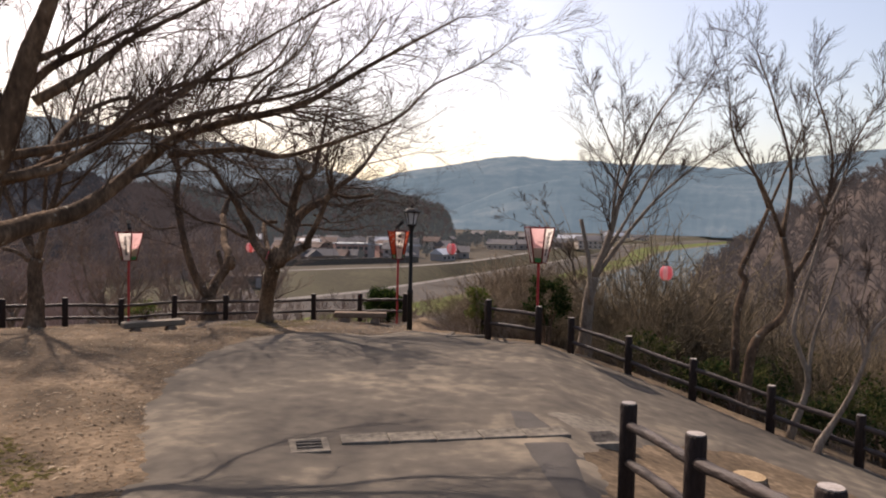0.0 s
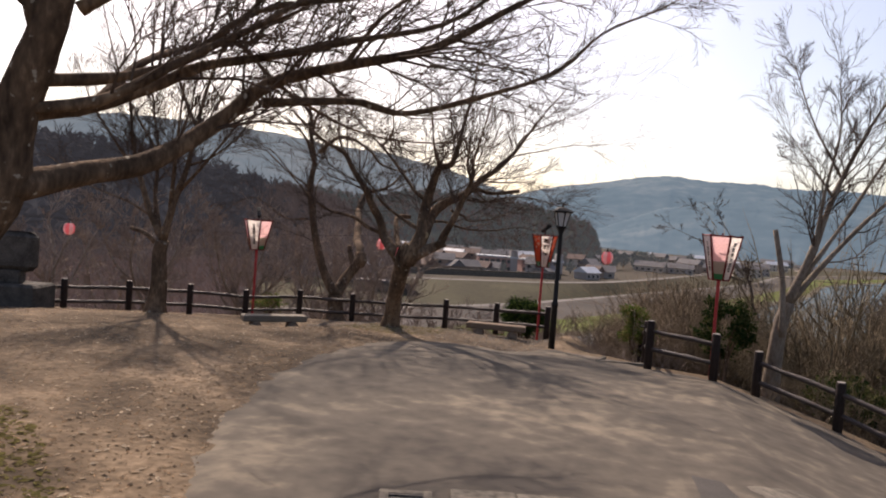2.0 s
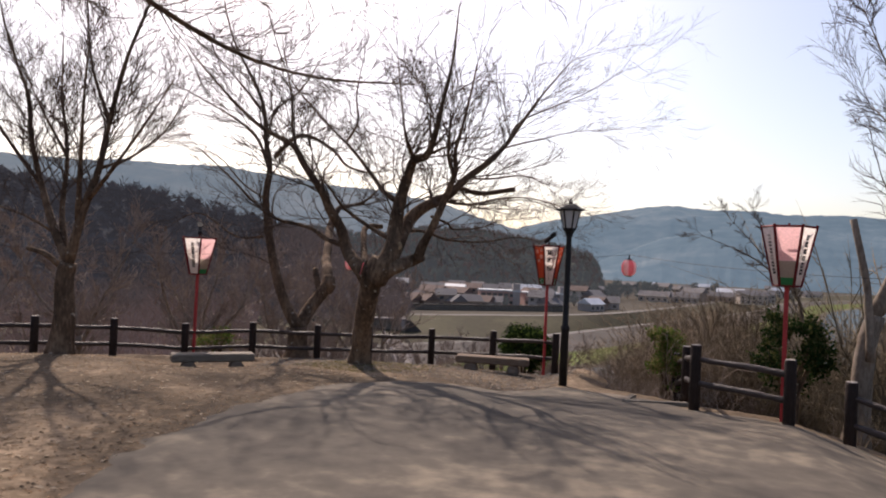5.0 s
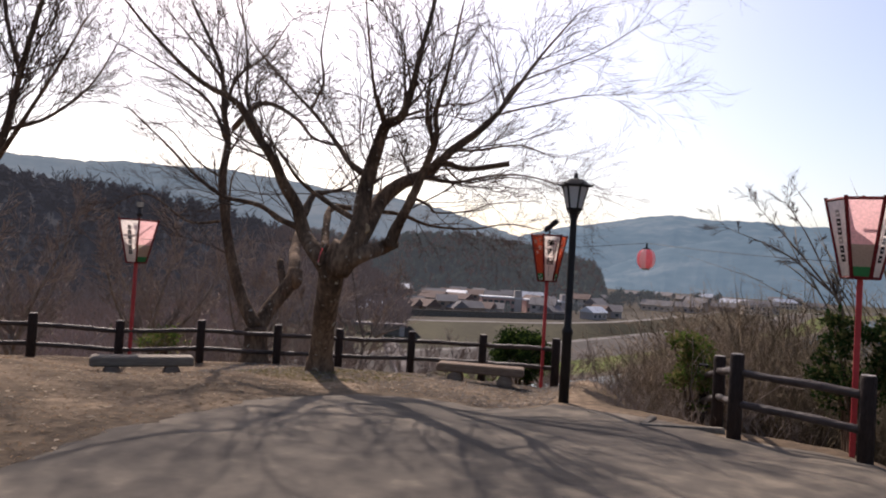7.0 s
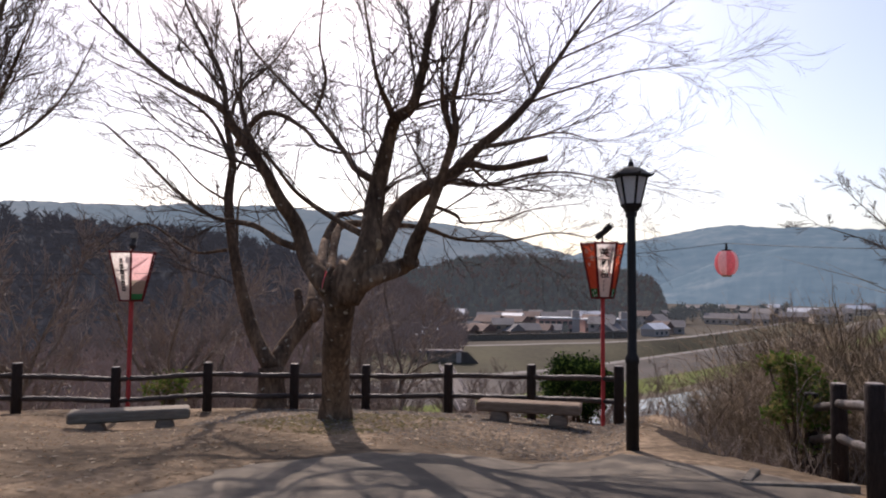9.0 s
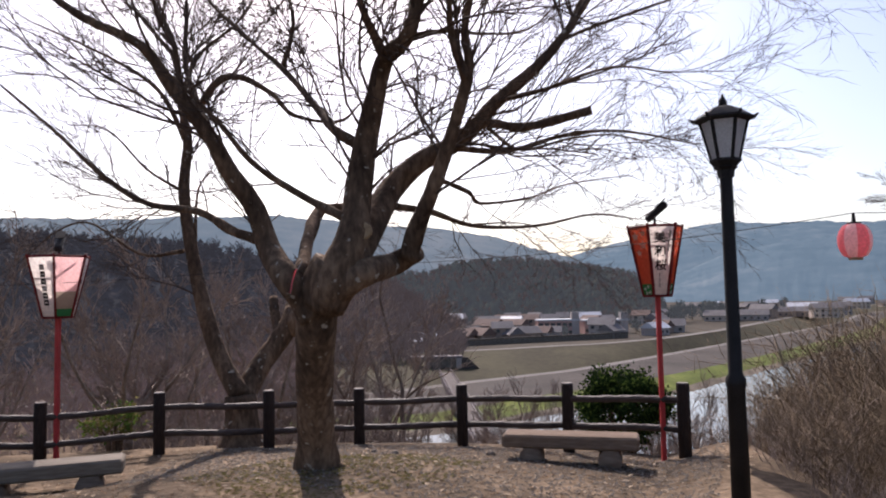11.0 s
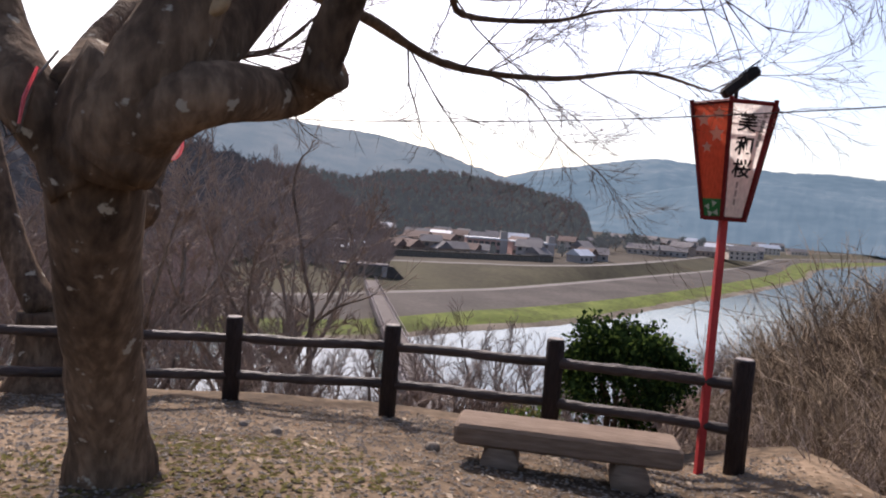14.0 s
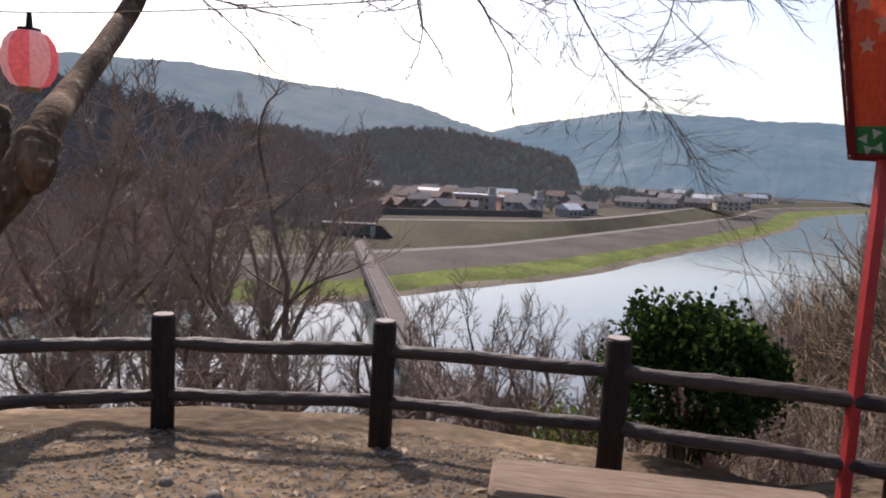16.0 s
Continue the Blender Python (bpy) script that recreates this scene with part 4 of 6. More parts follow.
great_tree.limb(0.06, 0.01, (-3.46, 11.20, 2.24), (-3.19, 11.80, 2.40), (-2.91, 12.30, 2.65), (-2.64, 12.70, 3.00), (-2.23, 13.20, 3.40), (-1.88, 13.60, 3.97))
great_tree.limb(0.06, 0.012, (-3.22, 11.20, 2.86), (-3.00, 11.50, 3.25), (-2.62, 11.80, 3.55), (-2.15, 12.20, 4.01))
great_tree.limb(0.09, 0.03, (-3.60, 11.20, 1.93), (-3.73, 11.00, 2.25), (-4.13, 10.80, 2.56))
great_tree.limb(0.04, 0.01, (-2.91, 12.30, 2.65), (-2.32, 12.60, 3.20), (-1.34, 13.00, 3.48), (-0.98, 13.40, 4.16))
great_tree.limb(0.09, 0.03, (-3.32, 11.20, 2.50), (-3.41, 11.00, 3.11), (-3.48, 10.80, 3.53))
great_tree.limb(0.06, 0.012, (-3.10, 11.30, 2.82), (-2.68, 11.50, 3.15), (-2.41, 11.90, 3.60), (-1.96, 12.30, 4.02), (-1.28, 12.60, 4.49))
great_tree.limb(0.06, 0.01, (-3.50, 11.20, 2.02), (-3.10, 11.45, 2.12), (-2.87, 11.60, 2.27), (-2.53, 12.00, 2.66), (-2.20, 12.40, 3.01), (-1.63, 13.00, 3.67), (-1.08, 13.50, 4.21), (-0.31, 14.00, 4.80))
great_tree.limb(0.05, 0.015, (-3.21, 11.20, 3.14), (-2.80, 11.40, 3.42), (-2.49, 11.70, 3.85))
great_tree.limb(0.03, 0.008, (-2.02, 13.80, 2.98), (-1.68, 13.90, 3.51), (-1.19, 14.10, 3.98), (-0.91, 14.30, 4.60))
great_tree.limb(0.05, 0.008, (-3.40, 11.80, 2.15), (-3.62, 12.60, 2.70), (-3.9, 13.6, 3.1), (-3.7, 14.3, 3.35), (-3.4, 14.9, 2.95), (-2.85, 15.65, 2.6), (-2.3, 16.2, 2.5), (-1.6, 16.7, 2.55))
great_tree.grow()
edge_tree = Tree("leaning_tree", "slender bare tree leaning beyond the rail fence", BARK_PALE, 15, spread_rate=6.5, reach=1.25, rise=0.2, thin=0.0032, flat=0.7)
edge_tree.limb(0.16, 0.125, (3.72, 22.60, -0.95), (3.81, 22.60, -0.23), (3.94, 22.60, 0.34))
edge_tree.limb(0.095, 0.012, (3.91, 22.60, 0.32), (4.27, 22.60, 1.35), (4.54, 22.60, 2.42), (4.86, 22.60, 3.34), (5.30, 22.60, 4.32), (5.93, 22.50, 5.28))
edge_tree.limb(0.07, 0.008, (3.98, 22.60, 0.38), (4.68, 22.80, 1.36), (5.52, 23.00, 2.38), (6.52, 23.20, 3.27), (7.33, 23.40, 3.81))
edge_tree.limb(0.045, 0.01, (4.30, 22.60, 1.28), (4.37, 22.40, 2.62), (4.50, 22.20, 3.71), (4.38, 22.00, 4.64))
edge_tree.limb(0.03, 0.008, (4.57, 22.60, 2.49), (4.16, 22.50, 3.04), (3.79, 22.70, 3.59))
edge_tree.limb(0.05, 0.008, (4.11, 22.60, 0.78), (4.86, 22.80, 2.08), (5.69, 23.00, 3.67), (6.39, 23.20, 4.85), (7.01, 23.30, 5.87))
edge_tree.limb(0.03, 0.006, (4.66, 22.60, 2.92), (4.10, 22.80, 4.06), (3.65, 23.00, 5.37))
edge_tree.limb(0.06, 0.05, (3.84, 22.40, -0.35), (3.77, 22.40, 0.64), (3.70, 22.40, 1.06), (3.54, 22.40, 1.79), bare=True)
edge_tree.grow()
bank_tree = Tree("bank_tree", "tall bare tree on the bank below the path", BARK, 16, spread_rate=4.5, reach=1.2)
bank_tree.limb(0.1, 0.06, (6.67, 19.50, -1.79), (6.85, 19.50, -0.72), (7.39, 19.50, -0.12), (7.52, 19.50, 0.58), (7.36, 19.60, 1.50), bare=True)
bank_tree.limb(0.06, 0.012, (7.52, 19.50, 0.58), (7.97, 19.60, 1.40), (8.29, 19.70, 2.57), (8.30, 19.80, 3.50), (7.95, 19.90, 4.67))
bank_tree.limb(0.05, 0.01, (7.36, 19.60, 1.50), (6.85, 19.40, 2.52), (6.21, 19.20, 3.40), (6.03, 19.10, 4.39))
bank_tree.limb(0.05, 0.01, (7.36, 19.60, 1.50), (7.54, 19.80, 2.91), (7.21, 20.00, 4.33), (6.89, 20.20, 5.43))
bank_tree.limb(0.03, 0.008, (8.29, 19.70, 2.57), (8.89, 19.90, 3.63), (9.34, 20.00, 4.46))
bank_tree.grow()
bank_tree_b = Tree("crooked_tree", "crooked dark bare tree on the bank", BARK, 17, spread_rate=2.6, reach=1.1)
bank_tree_b.limb(0.09, 0.045, (6.79, 20.50, -1.40), (6.80, 20.50, -0.27), (6.95, 20.50, 0.48), (6.83, 20.50, 0.72), (7.04, 20.50, 1.23), (7.37, 20.50, 2.10), bare=True)
bank_tree_b.limb(0.04, 0.008, (7.37, 20.50, 2.10), (7.00, 20.60, 3.08), (6.63, 20.70, 4.19))
bank_tree_b.limb(0.04, 0.008, (7.37, 20.50, 2.10), (7.75, 20.40, 3.19), (8.13, 20.30, 4.39))
bank_tree_b.grow()
pale_tree = Tree("pale_tree", "thin pale-barked bare tree behind the fence", BARK_PALE, 18, spread_rate=2.0, reach=0.9)
pale_tree.limb(0.055, 0.02, (6.95, 17.80, -2.19), (7.25, 17.80, -1.13), (7.02, 17.80, -0.41), (6.96, 17.80, -0.01), (7.17, 17.80, 0.82), (7.46, 17.80, 1.95), (7.80, 17.90, 2.78))
pale_tree.limb(0.04, 0.01, (7.25, 17.80, -1.13), (7.31, 17.80, -0.30), (7.61, 17.90, 0.52), (7.82, 18.00, 1.35), (7.73, 18.10, 1.96))
pale_tree.limb(0.03, 0.008, (7.46, 17.80, 1.95), (7.04, 17.70, 2.75), (6.87, 17.60, 3.54))
pale_tree.grow()
pale_tree_b = Tree("pale_sapling", "thin pale-barked sapling behind the fence", BARK_PALE, 19, spread_rate=2.0, reach=0.8)
pale_tree_b.limb(0.05, 0.02, (7.01, 16.90, -1.81), (7.53, 16.90, -1.20), (7.78, 16.90, -0.52), (7.89, 16.90, -0.03), (8.35, 16.90, 0.65), (8.47, 16.90, 1.78))
pale_tree_b.limb(0.025, 0.01, (7.78, 16.90, -0.52), (7.70, 17.00, 0.23), (7.89, 17.10, 1.00))
pale_tree_b.grow()
reach_tree = Tree("slender_bank_tree", "slender bare tree leaning out behind the brushwood", BARK_GREY, 23, spread_rate=3.0, reach=0.6, thin=0.0035, rise=0.05)
reach_tree.limb(0.055, 0.035, (4.3, 29.2, -3.6), (4.25, 29.1, -1.6), (4.00, 29.00, 0.09), (3.86, 29.00, 0.49))
reach_tree.limb(0.03, 0.006, (3.86, 29.00, 0.49), (2.88, 29.00, 1.31), (1.75, 29.00, 1.79))
reach_tree.limb(0.026, 0.006, (3.75, 29.00, 0.60), (2.97, 29.00, 1.55), (2.34, 29.00, 2.24))
reach_tree.limb(0.026, 0.006, (3.84, 29.00, 0.54), (3.29, 29.00, 1.68), (2.89, 29.00, 2.32))
reach_tree.grow()
slim_tree = Tree("slim_tree", "slim grey-brown bare tree rising from the slope", BARK_GREY, 22, spread_rate=1.6, reach=0.8, fine=1, twig=TWIG_RED)
slim_tree.limb(0.05, 0.012, (-7.37, 31.00, -2.58), (-7.43, 31.00, -1.94), (-7.42, 31.00, -1.45), (-7.60, 31.00, -0.90), (-7.75, 31.00, -0.20), (-7.92, 31.00, 0.50), (-7.83, 31.00, 0.97), (-7.66, 31.00, 1.16))
slim_tree.limb(0.03, 0.008, (-7.44, 31.00, -1.77), (-6.88, 30.80, -1.37), (-6.32, 30.60, -1.14), (-6.12, 30.50, -1.03))
slim_tree.limb(0.02, 0.006, (-7.70, 31.00, -0.51), (-7.29, 31.20, -0.09), (-7.00, 31.30, 0.16))
slim_tree.limb(0.025, 0.006, (-7.49, 31.00, -1.62), (-8.20, 31.30, -1.40), (-8.70, 31.50, -1.12))
slim_tree.grow()


# ---- rail fences ----
def fence_post(parent, x, y, z, high=0.86):
    post = part("post", Build().lathe([(0.078, -0.25), (0.078, high - 0.02), (0.072, high - 0.004)], 14), FENCE_WOOD, parent, "", True)
    post.matrix_basis = pose(x, y, z)
    top = part("post_cap", Build().lathe([(0.066, high - 0.003), (0.066, high + 0.004)], 14), POST_TOP, post, "pale worn post top")
    return post


def fence_rail(parent, a, c, seed):
    """A rail moulded like a log between two places."""
    rng = np.random.default_rng(seed)
    a, c = np.array(a, float), np.array(c, float)
    k = np.linspace(0, 1, 15)
    long = float(np.linalg.norm(c - a))
    bb = Build().tube([(long * q, 0.006 * math.sin(9 * q + seed), 0.006 * math.sin(7 * q + 2 * seed)) for q in k], 0.044 * (1 + 0.07 * rng.normal(0, 1, 15)), 10)
    rail = part("rail", bb, FENCE_RAIL, parent, "", True)
    d = (c - a) / long
    rail.matrix_basis = pose(*a, 0, -math.degrees(math.asin(d[2])), math.degrees(math.atan2(d[1], d[0])))
    return rail


def fence(places, label, heights=(0.66, 0.31), group="rail fences", high=0.86):
    ax, ay, az = places[0]
    f = thing("rail_fence", (ax, ay, az), label, "fence", group)
    for i, (x, y, z) in enumerate(places):
        fence_post(f, x - ax, y - ay, z - az, high)
        if i:
            px, py, pz = places[i - 1]
            for h in heights:
                fence_rail(f, (px - ax, py - ay, pz - az + h), (x - ax, y - ay, z - az + h), i * 2 + int(h * 10))
    return f


RIM = [(-15.6, 17.7, -1.55), (-14.5, 18.7, -1.5), (-13.45, 19.7, -1.49), (-12.38, 20.7, -1.49), (-11.32, 21.69, -1.49), (-10.25, 22.69, -1.53), (-9.18, 23.64, -1.63), (-8.02, 24.5, -1.58), (-6.72, 25.15, -1.6), (-5.8, 26.03, -1.66), (-4.33, 26.31, -1.6), (-2.84, 26.3, -1.54), (-1.37, 26.01, -1.47)]
fence(RIM, "dark brown two-rail fence of moulded logs round the terrace")
fence([(1.32, 21.37, -1.05), (2.49, 20.78, -1.1)], "short dark brown two-rail fence beside the steps")
fence([(1.25, 22.90, -1.23), (1.14, 24.30, -1.51)], "dark brown rail fence going down the steps")
fence_rail(bpy.data.objects["rail_fence.001"], (0, 0, 0.66), (-0.07, 1.53, 0.48), 31)
fence_rail(bpy.data.objects["rail_fence.001"], (0, 0, 0.31), (-0.07, 1.53, 0.13), 32)
fence([(3.24, 20.85, -1.34), (4.38, 19.85, -1.56), (5.47, 18.8, -1.8), (6.6, 17.75, -2.04), (7.67, 16.7, -2.24), (8.75, 15.65, -2.44), (9.83, 14.6, -2.6), (10.9, 13.55, -2.7), (12.0, 12.5, -2.75)], "dark brown two-rail fence along the sloping path")
fence([(2.9, 11.0, -0.83), (3.14, 9.6, -0.68), (3.46, 8.2, -0.52), (3.8, 6.75, -0.35), (4.15, 5.3, -0.2)], "dark brown two-rail fence beside the asphalt", (0.7, 0.36), high=0.9)


# ---- paper lanterns on posts ----
def letters(text, size, mat, parent, name="writing", m=None):
    """Writing as a thin mesh in the xz plane, facing -y."""
    c = bpy.data.curves.new(name, "FONT")
    c.body, c.size, c.align_x, c.align_y, c.extrude, c.resolution_u, c.offset = text, size, "CENTER", "CENTER", 0.0008, 2, 0.003
    tmp = bpy.data.objects.new("tmp", c)
    scene.collection.objects.link(tmp)
    me = bpy.data.meshes.new_from_object(tmp.evaluated_get(bpy.context.evaluated_depsgraph_get()))
    bpy.data.objects.remove(tmp)
    me.materials.clear()
    me.materials.append(mat)
    ob = new(name, me)
    ob.parent = parent
    ob.matrix_basis = (m or Matrix()) @ pose(0, 0, 0, 90, 0, 0)
    return ob


def star_flower(r, petals=5):
    bb = Build()
    v = [(0, 0, 0)] + [((r if j % 2 == 0 else r * 0.48) * math.sin(math.pi * j / petals), 0, (r if j % 2 == 0 else r * 0.48) * math.cos(math.pi * j / petals)) for j in range(2 * petals)]
    return bb.add(v, [(0, j + 1, (j + 1) % (2 * petals) + 1) for j in range(2 * petals)])


def post_lantern(place, label, turn, faces, tall, sides=4, words="", across=0.43, head=0.86):
    """A lantern of paper panels, wider at the top, on a red post. turn: where the first panel faces, in degrees."""
    lan = thing("post_lantern", place, label, "lantern", "post lanterns", turn)
    part("pole", Build().box(-0.028, 0.028, -0.028, 0.028, -0.3, tall, 0.004), RED, lan, "red painted square pole")
    half = math.pi / sides
    rt, rb = across, across * 0.5
    z0, z1 = tall, tall + head
    corner = [2 * math.pi * i / sides - math.pi / 2 - half for i in range(sides + 1)]
    for i in range(sides):
        kind_of = faces[i % len(faces)]
        p0, p1 = [Vector((math.cos(a), math.sin(a), 0)) for a in corner[i:i + 2]]
        quad = [p0 * rb + Vector((0, 0, z0)), p1 * rb + Vector((0, 0, z0)), p1 * rt + Vector((0, 0, z1)), p0 * rt + Vector((0, 0, z1))]
        def at(u, v, out=0.0):
            q = (quad[0] * (1 - u) + quad[1] * u) * (1 - v) + (quad[3] * (1 - u) + quad[2] * u) * v
            nrm = (quad[1] - quad[0]).cross(quad[3] - quad[0]).normalized()
            return q + nrm * out
        bands = {"words": [(0, 1, PAPER)], "flower": [(0, 0.17, GREEN), (0.17, 1, ORANGE)], "pink": [(0, 0.14, GREEN), (0.14, 0.42, BUFF), (0.42, 1, PINK)], "clear": [(0, 1, PAPER)]}[kind_of]
        for v0, v1, mt in bands:
            part("panel", Build().add([at(0, v0), at(1, v0), at(1, v1), at(0, v1)], [(0, 1, 2, 3)]), mt, lan)
        nrm = (quad[1] - quad[0]).cross(quad[3] - quad[0]).normalized()
        ux = (quad[1] - quad[0]).normalized()
        up = nrm.cross(ux)
        basis = Matrix((( ux.x, -nrm.x, up.x, 0), (ux.y, -nrm.y, up.y, 0), (ux.z, -nrm.z, up.z, 0), (0, 0, 0, 1)))
        if kind_of == "words" and words:
            for j, ch in enumerate(words):
                letters(ch, 0.145, INK, lan, "writing", Matrix.Translation(at(0.44 + 0.02 * j, 0.82 - 0.195 * j, 0.004)) @ basis)
            for j in range(5):
                bar = part("small_writing", Build().box(-0.012, 0.012, -0.001, 0.001, -0.022, 0.022), GREY_INK, lan)
                bar.matrix_basis = Matrix.Translation(at(0.83 - 0.01 * j, 0.9 - 0.06 * j, 0.004)) @ basis
            for j in range(3):
                bar = part("small_writing", Build().box(-0.008, 0.008, -0.001, 0.001, -0.025, 0.025), GREY_INK, lan)
                bar.matrix_basis = Matrix.Translation(at(0.42, 0.30 - 0.075 * j, 0.004)) @ basis
        elif kind_of == "words":
            for j in range(6):
                bar = part("writing", Build().box(-0.034, 0.034, -0.001, 0.001, -0.038, 0.038, 0.0), INK if j % 3 else GREY_INK, lan)
                bar.matrix_basis = Matrix.Translation(at(0.5, 0.82 - 0.115 * j, 0.004)) @ basis
                gap = part("writing", Build().box(-0.02, 0.02, -0.001, 0.001, -0.009, 0.009, 0.0), PAPER, lan)
                gap.matrix_basis = Matrix.Translation(at(0.5, 0.82 - 0.115 * j, 0.007)) @ basis
        elif kind_of == "flower":
            for u, v, r in ((0.3, 0.86, 0.062), (0.72, 0.9, 0.055), (0.66, 0.73, 0.066), (0.36, 0.62, 0.046)):
                s = part("blossom", star_flower(r), STAR, lan, "pale blossom mark")
                s.matrix_basis = Matrix.Translation(at(u, v, 0.004)) @ basis
            for u, v, a in ((0.3, 0.1, 30), (0.6, 0.13, -40), (0.7, 0.05, 20), (0.4, 0.04, 70)):
                s = part("leaf_mark", star_flower(0.03, 3), WHITE_LEAF, lan)
                s.matrix_basis = Matrix.Translation(at(u, v, 0.004)) @ basis @ pose(0, 0, 0, 0, a, 0)
        for a, c, name in ((quad[0], quad[1], "lower_bar"), (quad[3], quad[2], "upper_bar")):
            part(name, Build().tube([a, c], [0.016, 0.016], 4), RED_DARK, lan)
        e = (quad[3] - quad[0]).normalized()
        part("corner_bar", Build().tube([quad[0] - e * 0.012, quad[3] + e * 0.03], [0.019, 0.019], 4), RED_DARK, lan)
    part("cross_bar", Build().box(-rt * 0.7, rt * 0.7, -0.012, 0.012, z1 - 0.02, z1), RED_DARK, lan)
    part("spine", Build().box(-0.014, 0.014, -0.014, 0.014, tall, z1 + 0.06), RED_DARK, lan)
    return lan


def solar_lamp(place, turn):
    s = thing("solar_spotlight", place, "small black spotlight on top of the lantern", "lamp", turn=turn)
    body = part("head", Build().box(-0.05, 0.05, -0.17, 0.15, -0.045, 0.045, 0.02), BLACK, s)
    body.matrix_basis = pose(0.0, 0.03, 0.2, 40, 0, 0)
    part("visor", Build().box(-0.056, 0.056, 0.02, 0.18, 0.046, 0.056), BLACK, body)
    part("bracket", Build().box(-0.014, 0.014, -0.014, 0.014, 0.0, 0.17, 0.003), BLACK, s)
    return s


HEX = ("words", "flower", "words", "flower", "words", "flower")
post_lantern((-1.62, 26.05, -1.5), "red lantern post with blossom panels and black writing", 20, HEX, 1.95, 6, "美和桜", 0.335, 0.85)
solar_lamp((-1.62, 26.05, 1.3), -82)
post_lantern((-9.02, 23.75, -1.62), "red lantern post with white and pink panels behind the bench", 10.6, ("words", "pink", "words", "pink", "words", "pink"), 1.95, 6, "", 0.39, 0.79)
solar_lamp((-9.02, 23.75, 1.12), 40)
post_lantern((2.47, 21.2, -1.15), "tall red lantern post with pink panel beside the short fence", -10, ("pink", "words", "clear", "words", "pink", "words"), 1.89, 6, "", 0.35, 0.82)


# ---- street lamp ----
def street_lamp(place):
    s = thing("street_lamp", place, "black lantern-shaped street lamp with frosted panes", "street lamp")
    part("pole", Build().lathe([(0.075, -0.3), (0.068, 0.95), (0.078, 0.96), (0.078, 1.02), (0.054, 1.06), (0.048, 2.62), (0.048, 2.66)], 16), BLACK, s, "", True)
    part("collar", Build().lathe([(0.062, 2.62), (0.068, 2.68), (0.095, 2.70), (0.085, 2.71), (0.122, 2.75), (0.122, 2.77)], 6), BLACK, s)
    z0, z1, r0, r1 = 2.77, 3.09, 0.105, 0.18
    for i in range(6):
        a0, a1 = [math.pi / 3 * j for j in (i, i + 1)]
        c = [(r0 * math.cos(a0), r0 * math.sin(a0), z0), (r0 * math.cos(a1), r0 * math.sin(a1), z0), (r1 * math.cos(a1), r1 * math.sin(a1), z1), (r1 * math.cos(a0), r1 * math.sin(a0), z1)]
        part("pane", Build().add(c, [(0, 1, 2, 3)]), LAMP_PANE, s, "frosted pane")
        part("mullion", Build().tube([c[0], c[3]], [0.013, 0.015], 4), BLACK, s)
    part("roof", Build().lathe([(0.19, 3.07), (0.245, 3.085), (0.245, 3.10), (0.18, 3.14), (0.13, 3.175), (0.085, 3.195), (0.03, 3.20)], 6), BLACK, s)
    for i in range(6):
        a = math.pi / 3 * i
        part("roof_tip", Build().tube([(0.22 * math.cos(a), 0.225 * math.sin(a), 3.09), (0.262 * math.cos(a), 0.262 * math.sin(a), 3.12)], [0.018, 0.008], 5), BLACK, s)
    part("finial", Build().lathe([(0.03, 3.18), (0.026, 3.20), (0.034, 3.225), (0.03, 3.25), (0.012, 3.285), (0.003, 3.31)], 10), BLACK, s, "", True)
    return s


street_lamp((-0.8, 22.97, -1.22))


# ---- benches ----
def bench(place, turn, mat, label):
    s = thing("bench", place, label, "bench", "log benches", turn)
    part("seat", Build().box(-0.78, 0.78, -0.2, 0.2, 0.25, 0.4, 0.022), mat, s)
    for x in (-0.45, 0.45):
        leg = part("leg", Build().tube([(0, -0.17, 0), (0, 0.17, 0)], [0.135, 0.135], 14), BENCH_WOOD, s, "short round log leg", True)
        leg.matrix_basis = pose(x, 0, 0.125)
    return s


bench((-2.6, 25.24, -1.53), 7, BENCH_WOOD, "low brown timber bench on log feet by the fence")
bench((-7.55, 22.35, -1.55), 42, BENCH_GREY, "low weathered timber bench on log feet on bare earth")


# ---- hanging lanterns and their wires ----
def round_lantern(place):
    s = thing("round_lantern", place, "round red and pale striped paper lantern on a wire", "lantern", "hanging lanterns")
    prof = [(0.055, -0.145), (0.09, -0.13), (0.12, -0.085), (0.135, -0.03), (0.135, 0.03), (0.12, 0.085), (0.09, 0.13), (0.055, 0.145)]
    n = 24
    bb = Build()
    for r, z in prof:
        bb.v += [(r * math.cos(2 * math.pi * j / n), r * math.sin(2 * math.pi * j / n), z) for j in range(n)]
    for i in range(len(prof) - 1):
        for j in range(n):
            bb.f.append((i * n + j, i * n + (j + 1) % n, (i + 1) * n + (j + 1) % n, (i + 1) * n + j))
            bb.k.append((j // 3) % 2)
    part("shade", bb, [LANTERN_RED, LANTERN_PALE], s, "", True)
    part("lower_ring", Build().lathe([(0.056, -0.165), (0.056, -0.142)], 14), CUT, s)
    part("upper_ring", Build().lathe([(0.056, 0.142), (0.056, 0.16)], 14), BLACK, s)
    part("hook", Build().tube([(0, 0, 0.155), (0, 0, 0.24)], [0.02, 0.012], 6), BLACK, s)
    return s


HUNG = [(-13.0, 21.37, 0.55), (-5.95, 25.1, 0.72), (0.21, 23.83, 0.9), (5.03, 19.49, 0.7)]
for p in HUNG:
    round_lantern(p)
STRING = [(-22, 12, 1.4)] + [(x, y, z + 0.24) for x, y, z in HUNG] + [(11, 14, 1.4)]
